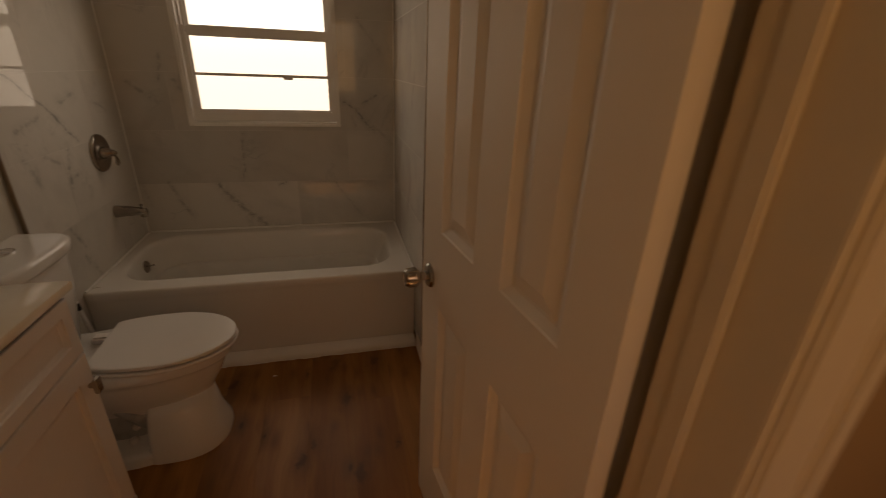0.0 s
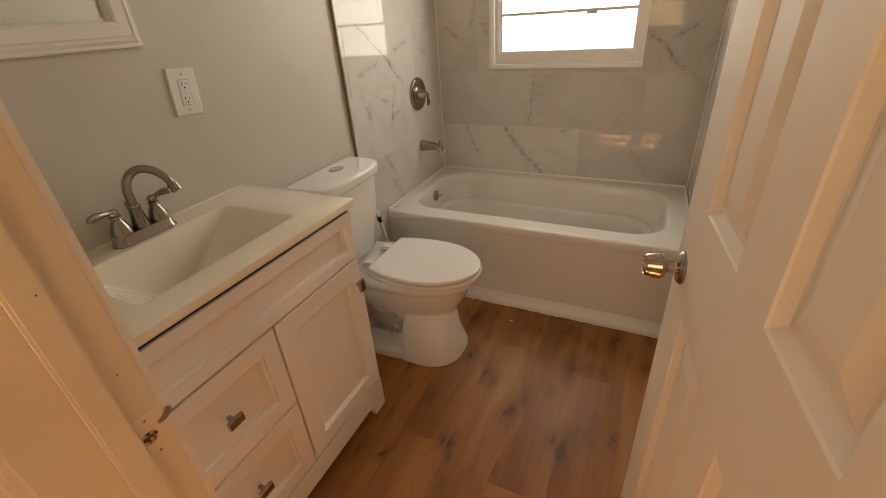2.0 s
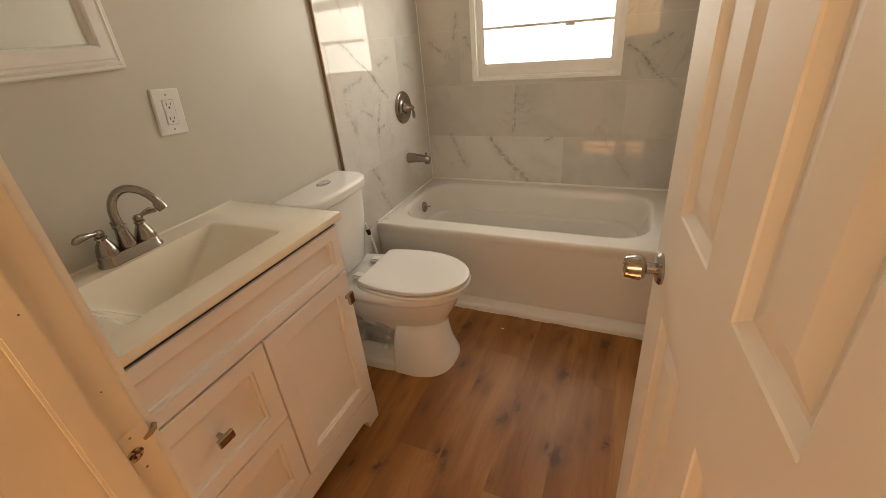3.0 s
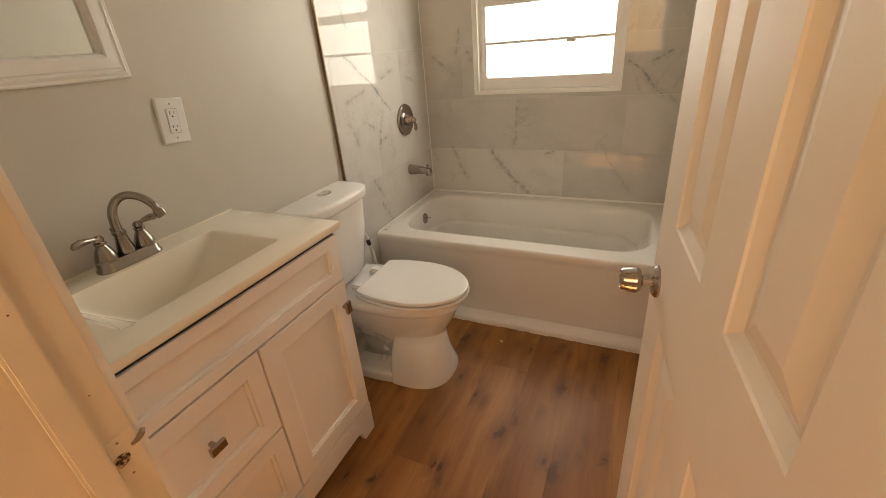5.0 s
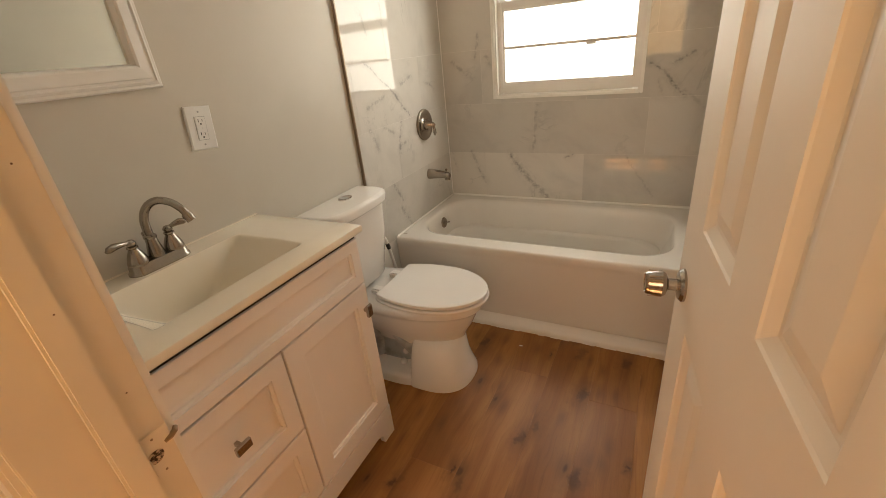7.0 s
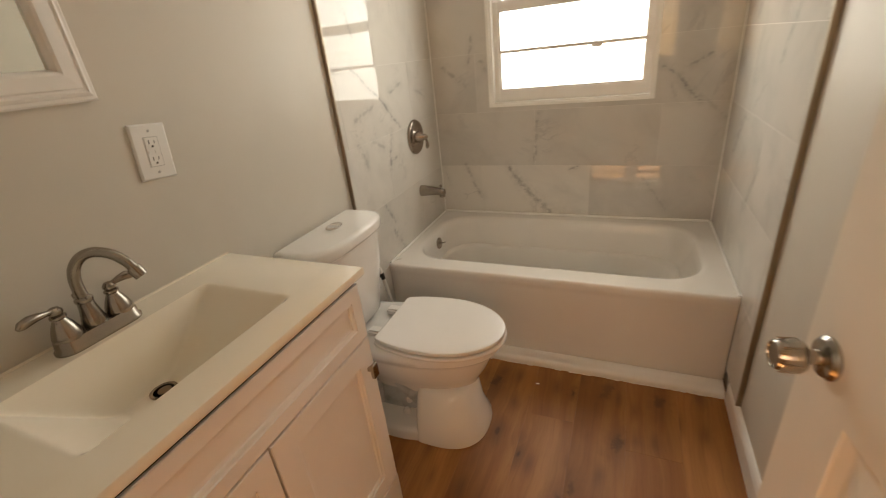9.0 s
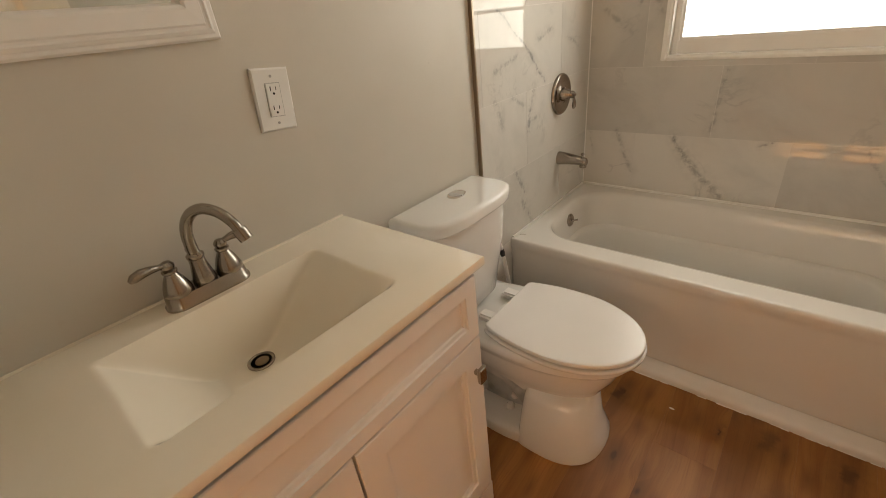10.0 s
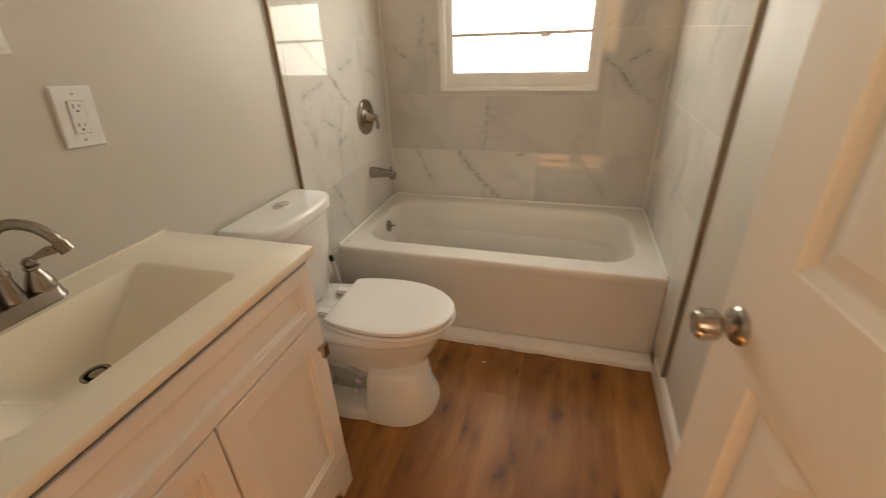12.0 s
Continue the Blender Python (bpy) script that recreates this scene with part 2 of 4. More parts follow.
def marble(name, axis, veins):
    """Polished porcelain printed as white marble: cloudy ground, thin branching veins, a few bold ones."""
    g = Graph(name)
    rnd = g.add("ShaderNodeObjectInfo").outputs["Random"]
    geo = g.add("ShaderNodeNewGeometry").outputs["Position"]
    sep = g.add("ShaderNodeSeparateXYZ", Vector=geo)
    shift = g.add("ShaderNodeCombineXYZ", X=g.math("MULTIPLY", rnd, 23.0), Y=g.math("MULTIPLY", rnd, 57.0), Z=g.math("MULTIPLY", rnd, 11.0)).outputs[0]
    mv = g.add("ShaderNodeVectorMath", i0=geo, i1=shift).outputs[0]
    cloud = g.noise(3.0, 5, 0.6, mv, 0.6)
    thin = g.math("ABSOLUTE", g.math("SUBTRACT", g.noise(2.1, 6, 0.6, mv, 1.4), 0.5))
    fine = g.math("MULTIPLY", g.ramp(thin, 0.0, 0.022, 1.0, 0.0), g.ramp(g.noise(3.3, 3, 0.5, mv), 0.5, 0.68))
    wob_u = g.math("MULTIPLY", g.math("SUBTRACT", g.noise(9.0, 5, 0.6, geo), 0.5), 0.055)
    wob_v = g.math("MULTIPLY", g.math("SUBTRACT", g.noise(10.0, 5, 0.6, geo), 0.5), 0.045)
    u, v = g.math("ADD", sep.outputs[axis], wob_u), g.math("ADD", sep.outputs["Z"], wob_v)
    streak = g.noise(34.0, 6, 0.75, geo)
    bold = 0.0
    for u0, v0, u1, v1, width, power in veins:
        du, dv = u1 - u0, v1 - v0
        pu, pv = g.math("SUBTRACT", u, u0), g.math("SUBTRACT", v, v0)
        along = g.math("DIVIDE", g.math("ADD", g.math("MULTIPLY", pu, du), g.math("MULTIPLY", pv, dv)), du * du + dv * dv, clamp=True)
        qu, qv = g.math("SUBTRACT", pu, g.math("MULTIPLY", along, du)), g.math("SUBTRACT", pv, g.math("MULTIPLY", along, dv))
        far = g.math("SQRT", g.math("ADD", g.math("MULTIPLY", qu, qu), g.math("MULTIPLY", qv, qv)))
        bold = g.math("MAXIMUM", bold, g.ramp(far, 0.0, width * 1.5, power * 0.88, 0.0))
        bold = g.math("MAXIMUM", bold, g.ramp(far, 0.0, width * 4, power * 0.26, 0.0))
    bold = g.math("MULTIPLY", bold, g.ramp(streak, 0.40, 0.60, 0.12, 1.0))
    col = g.mix(g.ramp(cloud, 0.4, 0.75), (0.65, 0.63, 0.585), (0.55, 0.535, 0.50))
    tone = g.add("ShaderNodeSeparateColor", Color=g.add("ShaderNodeObjectInfo").outputs["Color"]).outputs[0]
    col = g.mix(1.0, col, g.add("ShaderNodeCombineXYZ", X=tone, Y=tone, Z=tone).outputs[0], "MULTIPLY")
    col = g.mix(g.math("MULTIPLY", fine, 0.30), col, (0.30, 0.30, 0.30))
    col = g.mix(bold, col, (0.16, 0.165, 0.17))
    g.set(Base_Color=col, Roughness=g.ramp(g.noise(7, 3, 0.5, mv), 0.3, 0.7, 0.012, 0.030), IOR=1.52)
    g.bump(g.noise(5.0, 2, 0.4, mv), 0.05, 0.002)
    return g.mat


M_WALL = wall_paint("greige_wall_paint", (0.62, 0.58, 0.505))
M_HALL = wall_paint("tan_wall_paint", (0.42, 0.30, 0.17))
M_CEIL = plain("white_ceiling_paint", (0.78, 0.77, 0.74), 0.8, grain=90, relief=0.4)
M_TRIM = plain("white_trim_paint", (0.84, 0.82, 0.78), 0.32, vary=0.05, scale=9, grain=60, relief=0.08)
M_JAMB = plain("cream_jamb_paint", (0.74, 0.67, 0.54), 0.42, vary=0.07, scale=7, grain=60, relief=0.12)
M_DOOR = plain("white_door_paint", (0.80, 0.76, 0.68), 0.60, vary=0.05, scale=3, grain=70, relief=0.10)
M_CAB = plain("white_cabinet_paint", (0.83, 0.80, 0.765), 0.34, vary=0.05, scale=4, grain=120, relief=0.04)
M_DARK = plain("shadow_gap_brown", (0.05, 0.045, 0.04), 0.8)
M_TOP = plain("cream_cultured_marble", (0.90, 0.835, 0.705), 0.13, vary=0.08, scale=5, grain=30, relief=0.03, coat=0.7, tint=(0.87, 0.765, 0.57))
M_TUB = plain("white_enamel", (0.80, 0.775, 0.725), 0.13, vary=0.05, scale=3, grain=12, relief=0.006, dist=0.001, coat=0.1)
M_CHINA = plain("white_vitreous_china", (0.83, 0.82, 0.79), 0.10, vary=0.03, scale=4, grain=10, relief=0.02, dist=0.001, coat=0.5)
M_SEAT = plain("white_seat_plastic", (0.82, 0.80, 0.77), 0.24, vary=0.03, scale=5)
M_NICKEL = plain("brushed_nickel", (0.36, 0.32, 0.275), 0.22, metal=1.0, vary=0.04, scale=30, grain=900, relief=0.08)
M_CHROME = plain("chrome", (0.75, 0.74, 0.72), 0.08, metal=1.0, vary=0.03)
M_STEEL = plain("satin_steel", (0.43, 0.395, 0.35), 0.20, metal=1.0, vary=0.04, scale=30, grain=900, relief=0.08)
M_EDGE = plain("dark_metal_edge", (0.34, 0.27, 0.19), 0.34, metal=0.8, vary=0.06, scale=12)
M_PLATE = plain("white_outlet_plastic", (0.82, 0.81, 0.78), 0.28, vary=0.02)
M_SLOT = plain("black_slot", (0.015, 0.015, 0.015), 0.6)
M_GREYP = plain("grey_button_plastic", (0.45, 0.45, 0.44), 0.4)
M_GROUT = plain("pale_grout", (0.68, 0.66, 0.62), 0.8, grain=300, relief=0.4)
M_CAULK = plain("white_caulk", (0.87, 0.86, 0.82), 0.35, scale=20)
M_HOSE = plain("braided_white_hose", (0.86, 0.85, 0.82), 0.35, grain=700, relief=0.7)
M_BLACK = plain("black_rubber", (0.02, 0.02, 0.02), 0.5)
# blotched grey, darker than the bowl's china, for recessed sides and trapway
M_SIDE = plain("grey_china_side", (0.50, 0.52, 0.52), 0.55, vary=0.18, scale=22, tint=(0.30, 0.31, 0.31))
M_WOODHOLE = plain("splintered_wood", (0.16, 0.09, 0.05), 0.85, vary=0.2, scale=60)
M_OAK = oak("oak_vinyl_plank")
M_SUB = plain("dark_subfloor", (0.07, 0.045, 0.03), 0.9)
M_TILE_B = marble("marble_tile_back", "X", VEINS_BACK)
M_TILE_L = marble("marble_tile_left", "Y", VEINS_LEFT)
M_TILE_R = marble("marble_tile_right", "Y", VEINS_RIGHT)
_g = Graph("flaking_paint_on_wood")
_p = _g.place()
_n = _g.noise(170, 4, 0.6, _p)
_g.set(Base_Color=_g.mix(_g.ramp(_n, 0.44, 0.54), (0.035, 0.018, 0.010), (0.52, 0.40, 0.27)), Roughness=0.75)
_g.bump(_n, 0.8, 0.002)
M_CHIP = _g.mat
_g = Graph("mirror_glass")
_g.set(Base_Color=(0.86, 0.89, 0.86, 1), Metallic=1.0, Roughness=0.01)
M_MIRROR = _g.mat
_g = Graph("window_glass")
_g.set(Base_Color=(0.97, 0.99, 0.98, 1), Roughness=0.0, Transmission_Weight=1.0, IOR=1.1)
M_GLASS = _g.mat
_g = Graph("muntin_grey_paint")
_g.set(Base_Color=(0.80, 0.79, 0.76, 1), Roughness=0.45)
M_MUNTIN = _g.mat

# ---------------------------------------------------------------- plan
XR, HEAD = 1.49, 2.42            # painted wall opposite the vanity; ceiling
TL, TR, TB = 0.013, 1.475, 0.0    # faces of the tiles: left, right, back
DOORWALL, HALLFACE = -2.372, -2.48
JL, JR, JH = 0.733, 1.468, 2.045  # door jambs and head
WX0, WX1, WZ0, WZ1 = 0.354, 1.144, 1.046, 1.97


def wall(name, boxes, material, label):
    bm = bmesh.new()
    for b in boxes:
        box(*b, bm=bm)
    return tagged(finish(name, bm, material), label, "wall", kind="structure")


wall("wall_west", [(-0.12, 0, DOORWALL, 0.012, 0, HEAD)], M_WALL, "greige painted wall behind vanity and toilet")
wall("wall_east", [(XR, XR + 0.12, DOORWALL, 0.012, 0, HEAD)], M_WALL, "greige painted wall behind the open door")
wall("wall_north", [(-0.12, WX0, 0.012, 0.17, 0, HEAD), (WX1, XR + 0.12, 0.012, 0.17, 0, HEAD), (WX0, WX1, 0.012, 0.17, 0, WZ0),
                    (WX0, WX1, 0.012, 0.17, WZ1, HEAD)], M_WALL, "tiled window wall above the tub")
wall("wall_south", [(-0.92, JL - 0.02, HALLFACE, DOORWALL, 0, HEAD), (JR + 0.02, 2.52, HALLFACE, DOORWALL, 0, HEAD),
                    (JL - 0.02, JR + 0.02, HALLFACE, DOORWALL, JH + 0.02, HEAD)], M_WALL, "painted wall with the bathroom doorway")
wall("wall_hall_west", [(-0.92, -0.8, -3.4, HALLFACE, 0, HEAD)], M_HALL, "tan painted hall end wall")
wall("wall_hall_east", [(2.4, 2.52, -3.4, HALLFACE, 0, HEAD)], M_HALL, "tan painted hall end wall")
wall("wall_hall_south", [(-0.92, 0.44, -3.52, -3.4, 0, HEAD), (1.76, 2.52, -3.52, -3.4, 0, HEAD), (0.44, 1.76, -3.52, -3.4, 0, 1.02),
                         (0.44, 1.76, -3.52, -3.4, 1.88, HEAD)], M_HALL, "unseen tan painted hall wall with the assumed sunny window")
tagged(finish("wall_lining", box(JR + 0.10, 2.4, HALLFACE - 0.004, HALLFACE, 0, HEAD, box(-0.8, JL - 0.10, HALLFACE - 0.004, HALLFACE, 0, HEAD)),
              M_HALL), "tan paint on the hall side of the doorway wall", "wall", kind="structure")
tagged(finish("ceiling", box(-0.12, XR + 0.12, DOORWALL, 0.17, HEAD, HEAD + 0.1, box(-0.92, 2.52, -3.52, DOORWALL, HEAD, HEAD + 0.1)), M_CEIL), "flat white painted ceiling", "ceiling", kind="structure")
floor = tagged(finish("floor", box(-0.12, XR + 0.12, DOORWALL, 0.17, -0.08, -0.005, box(-0.92, 2.52, -3.52, DOORWALL, -0.08, -0.005)), M_SUB), "warm brown oak-look vinyl plank floor", "floor", kind="structure")

# ---------------------------------------------------------------- doorway: jambs, stops, casings
doorway = tagged(new("door_frame"), "white painted door frame with a worn strike plate", "door frame", kind="structure")
for side, x, s in (("left", JL, -1), ("right", JR, 1)):
    def bx(a, b):
        return (min(x + s * a, x + s * b), max(x + s * a, x + s * b))
    part("jamb", box(*bx(0, 0.02), -2.492, -2.362, 0, JH + 0.02, bevel=0.0015), M_JAMB, doorway)
    part("door_stop", box(*bx(-0.011, 0), -2.430, -2.398, 0, JH, bevel=0.003), M_JAMB, doorway)
    # hall casing: a stepped moulding
    bm = box(*bx(0.006, 0.078), -2.502, -2.4842, 0, JH + 0.075, bevel=0.004)
    box(*bx(0.056, 0.084), -2.509, -2.4843, 0, JH + 0.08, bm=bm, bevel=0.005)
    part("casing", bm, M_JAMB, doorway)
    if side == "left":
        # whiter than the cream jamb: window light put into the paint
        part("casing", box(*bx(0.004, 0.068), DOORWALL, -2.350, 0, JH + 0.07, bevel=0.004), M_TRIM, doorway, "casing painted whiter as if window-lit, with a worn edge")
part("head_jamb", box(JL, JR, -2.492, -2.362, JH, JH + 0.02), M_JAMB, doorway)
part("head_stop", box(JL + 0.012, JR - 0.012, -2.430, -2.398, JH - 0.011, JH - 0.0005), M_JAMB, doorway)
part("head_casing", box(JL - 0.005, JR + 0.005, -2.502, -2.4842, JH + 0.006, JH + 0.075, bevel=0.004), M_JAMB, doorway)
part("head_casing", box(JL - 0.005, JR + 0.005, DOORWALL, -2.357, JH + 0.006, JH + 0.07, bevel=0.004), M_JAMB, doorway)
# painted-over strike plate with a torn hole
bm = box(JL, JL + 0.0022, -2.397, -2.3625, 0.872, 0.938, bevel=0.001)
strike = part("strike_plate", bm, M_JAMB, doorway, "painted-over strike plate with a chipped hole")
bm = tube([(JL + 0.001, -2.372, 0.912), (JL + 0.0025, -2.364, 0.914), (JL + 0.002, -2.357, 0.917), (JL - 0.002, -2.353, 0.919)], [0.003, 0.004, 0.004, 0.003], 10)
part("strike_lip", bm, M_EDGE, strike, "bare metal lip", smooth=True)
bm = bmesh.new()
ring = [(JL + 0.0026, -2.388 + (0.0088 + 0.0016 * math.sin(3 * a + 1)) * math.cos(a), 0.902 + (0.0110 + 0.0018 * math.cos(2 * a)) * math.sin(a))
        for a in [2 * math.pi * i / 18 for i in range(18)]]
loft([ring, [(JL + 0.0032, p[1], p[2]) for p in ring]], bm)
part("latch_hole", bm, M_CHIP, strike, "splintered latch hole with flaking paint")
for dy, dz in ((0.004, 0.026), (0.004, -0.027)):
    part("screw", lathe([(0.0018, 0), (0.0016, 0.0006), (0.001, 0.0009)], Matrix.Translation((JL + 0.0022, -2.388 + dy, 0.902 + dz)) @ pose(0, 0, 0, 0, 90, 0), 12), M_EDGE, strike)
for y, z in ((-2.383, 1.005), (-2.408, 1.135), (-2.377, 1.28)):
    part("nail_dent", lathe([(0.0011, 0), (0.0008, 0.0004)], Matrix.Translation((JL + (0.0005 if y > -2.395 else 0.0112), y, z)) @ pose(0, 0, 0, 0, 90, 0), 8), M_WOODHOLE, doorway)

# ---------------------------------------------------------------- the six-panel door, open
DW, DH, DT = 0.711, 2.03, 0.035
door = tagged(new("door_1"), "white six-panel interior door standing open into the bathroom", "door", kind="structure")
door.matrix_world = Matrix.Translation((1.419, -2.355, 0.008)) @ pose(0, 0, 0, 0, 0, 90 + 6.9)


def door_slab():
    """Slab in its own frame: x from hinge to latch, the room face at +y; panels sunk on that face."""
    bm = bmesh.new()
    xs = [0, 0.106, 0.285, 0.398, 0.580, DW]
    zs = [0, 0.23, 0.803, 1.013, 1.60, 1.71, 1.91, DH]
    grid = {}

    def vert(x, y, z):
        key = (round(x, 5), round(y, 5), round(z, 5))
        if key not in grid:
            grid[key] = bm.verts.new((x, y, z))
        return grid[key]
    for y in (0.0, -DT):
        sgn = -1 if y == 0.0 else 1
        for i in range(5):
            for j in range(7):
                x0, x1, z0, z1 = xs[i], xs[i + 1], zs[j], zs[j + 1]
                if i in (1, 3) and j in (1, 3, 5):
                    prev = None
                    for d, dep in ((0, 0), (0.003, 0.003), (0.020, 0.0115), (0.026, 0.012), (0.056, 0.0035)):
                        yy = y + sgn * dep
                        cur = [vert(x0 + d, yy, z0 + d), vert(x1 - d, yy, z0 + d), vert(x1 - d, yy, z1 - d), vert(x0 + d, yy, z1 - d)]
                        if prev:
                            for k in range(4):
                                bm.faces.new((prev[k], prev[(k + 1) % 4], cur[(k + 1) % 4], cur[k]))
                        prev = cur
                    bm.faces.new(prev)
                else:
                    bm.faces.new((vert(x0, y, z0), vert(x1, y, z0), vert(x1, y, z1), vert(x0, y, z1)))
    for a, b in zip(xs, xs[1:]):
        for z in (0, DH):
            bm.faces.new((vert(a, 0, z), vert(b, 0, z), vert(b, -DT, z), vert(a, -DT, z)))
    for a, b in zip(zs, zs[1:]):
        for x in (0, DW):
            bm.faces.new((vert(x, 0, a), vert(x, 0, b), vert(x, -DT, b), vert(x, -DT, a)))
    return bm


part("slab", door_slab(), M_DOOR, door)
KX, KZ = 0.650, 0.868
at = Matrix.Translation((KX, 0, KZ)) @ pose(0, 0, 0, -90, 0, 0)
knob = part("knob", lathe([(0.012, 0.010), (0.0115, 0.028), (0.016, 0.030), (0.0225, 0.033), (0.0262, 0.040), (0.0255, 0.050), (0.0232, 0.062), (0.0225, 0.066), (0.0200, 0.070), (0.0190, 0.070), (0.0185, 0.0685), (0.001, 0.0685)], at, 36),
            M_STEEL, door, "round satin steel knob", smooth=True, angle=25)
part("rose", lathe([(0.033, 0), (0.033, 0.004), (0.028, 0.010), (0.014, 0.013)], at, 36), M_STEEL, knob, smooth=True)
for k in range(6):
    a = 2 * math.pi * k / 6
    bm = box(-0.0011, 0.0011, -0.0008, 0.0008, 0.040, 0.064)
    bmesh.ops.transform(bm, matrix=at @ pose(0, 0, 0, 0, 0, math.degrees(a)) @ Matrix.Translation((0.0253, 0, 0)), verts=bm.verts)
    part("groove", bm, M_EDGE, knob)
part("latch_plate", box(DW, DW + 0.0015, -0.029, -0.006, KZ - 0.028, KZ + 0.028, bevel=0.0005), M_STEEL, door)
for z in (0.20, 1.76):
    hinge = part("hinge", box(-0.0125, -0.0105, -0.034, -0.004, z, z + 0.089, bevel=0.0005), M_TRIM, door, "painted butt hinge")
    part("pin", lathe([(0.0055, -0.004), (0.0055, 0.093)], Matrix.Translation((-0.006, 0.006, z)), 12), M_TRIM, hinge)

# ---------------------------------------------------------------- baseboards
base = tagged(finish("baseboard", loft([[(XR, y, 0), (1.473, y, 0), (1.473, y, 0.072), (1.478, y, 0.086), (1.484, y, 0.092), (XR, y, 0.092)] for y in (-0.8275, DOORWALL)]),
                     M_TRIM), "white painted baseboard behind the door", "baseboard", kind="structure")
tagged(finish("baseboard", loft([[(0, y, 0), (0.016, y, 0), (0.016, y, 0.072), (0.011, y, 0.086), (0.005, y, 0.092), (0, y, 0.092)] for y in (-0.8275, -1.59)]),
              M_TRIM), "white painted baseboard behind the toilet", "baseboard", kind="structure")
ring = lambda x: [(x, -0.764, 0.0), (x, -0.826, 0.0), (x, -0.826, 0.014), (x, -0.8245, 0.021), (x, -0.820, 0.027), (x, -0.813, 0.031), (x, -0.804, 0.033), (x, -0.785, 0.034), (x, -0.772, 0.036), (x, -0.764, 0.041)]
tagged(finish("trim", loft([ring(0.017 + 0.0001), ring(1.4725)]), M_TRIM, smooth=True), "white painted base moulding along the tub apron", "trim", kind="structure")
bm = bmesh.new()
for i in range(46):
    x = 0.05 + i * 0.031
    w = random.uniform(0.006, 0.016)
    if random.random() < 0.7:
        box(x, x + random.uniform(0.02, 0.034), -0.826 - w * 0.3, -0.825, 0.0, random.uniform(0.001, 0.0025), bm=bm)
tagged(finish("caulk_bead", bm, M_CAULK), "uneven white caulk where tub moulding meets floor", "caulk", kind="structure")

# ---------------------------------------------------------------- window
win = tagged(new("window_1"), "white double-hung window with bright frosted daylight", "window", kind="structure")
bm = bmesh.new()   # reveal lining
box(WX0, WX0 + 0.012, 0.002, 0.165, WZ0, WZ1, bm=bm)
box(WX1 - 0.012, WX1, 0.002, 0.165, WZ0, WZ1, bm=bm)
box(WX0 + 0.012, WX1 - 0.012, 0.002, 0.165, WZ1 - 0.012, WZ1, bm=bm)
part("window_frame", bm, M_TRIM, win)
part("window_sill", box(WX0 + 0.012, WX1 - 0.012, 0.002, 0.165, WZ0, WZ0 + 0.010, bevel=0.002), M_TRIM, win)
# thin bead round the opening, on the tile
for b in ((WX0 - 0.016, WX0 + 0.004, -0.006, 0.006, WZ0 - 0.012, WZ1 + 0.01), (WX1 - 0.004, WX1 + 0.012, -0.006, 0.006, WZ0 - 0.012, WZ1 + 0.01),
          (WX0 + 0.004, WX1 - 0.004, -0.006, 0.006, WZ0 - 0.012, WZ0 + 0.004), (WX0 + 0.004, WX1 - 0.004, -0.006, 0.006, WZ1 - 0.004, WZ1 + 0.01)):
    part("edge_bead", box(*b, bevel=0.003), M_CAULK, win)


def sash(name, z0, z1, y, bottom, top, mid):
    x0, x1, st = WX0 + 0.012, WX1 - 0.012, 0.026
    sh = part(name, box(x0, x0 + st, y, y + 0.028, z0, z1, bevel=0.003), M_TRIM, win)
    part("stile", box(x1 - st, x1, y, y + 0.028, z0, z1, bevel=0.003), M_TRIM, sh)
    part("bottom_rail", box(x0 + st, x1 - st, y + 0.0005, y + 0.0275, z0, z0 + bottom, bevel=0.003), M_TRIM, sh)
    part("top_rail", box(x0 + st, x1 - st, y - 0.003, y + 0.0275, z1 - top, z1, bevel=0.004), M_TRIM, sh)
    # glazing bead and grey bar
    for a, b, c, d in ((x0 + st, x0 + st + 0.010, z0 + bottom, z1 - top), (x1 - st - 0.010, x1 - st, z0 + bottom, z1 - top),
                       (x0 + st + 0.010, x1 - st - 0.010, z0 + bottom, z0 + bottom + 0.008), (x0 + st + 0.010, x1 - st - 0.010, z1 - top - 0.008, z1 - top)):
        part("glazing_bead", box(a, b, y + 0.010, y + 0.022, c, d), M_TRIM, sh)
    part("muntin", box(x0 + st + 0.010, x1 - st - 0.010, y + 0.008, y + 0.022, mid - 0.007, mid + 0.007, bevel=0.002), M_MUNTIN, sh)
    for c, d in ((z0 + bottom + 0.008, mid - 0.007), (mid + 0.007, z1 - top - 0.008)):
        pane = part("pane", box(x0 + st + 0.010, x1 - st - 0.010, y + 0.014, y + 0.017, c, d), M_GLASS, sh)
        pane.visible_shadow = False
    return sh


low = sash("lower_sash", WZ0 + 0.011, 1.538, 0.034, 0.056, 0.040, 1.304)
part("catch", box(0.855, 0.905, 0.036, 0.046, 1.286, 1.298, bevel=0.002), M_MUNTIN, low)
sash("upper_sash", 1.498, WZ1 - 0.013, 0.070, 0.038, 0.040, 1.735)
for b in ((WX0 + 0.012, WX0 + 0.024, 0.036, 0.062, 1.539, WZ1 - 0.013), (WX1 - 0.024, WX1 - 0.012, 0.036, 0.062, 1.539, WZ1 - 0.013)):
    part("parting_stop", box(*b), M_TRIM, win)

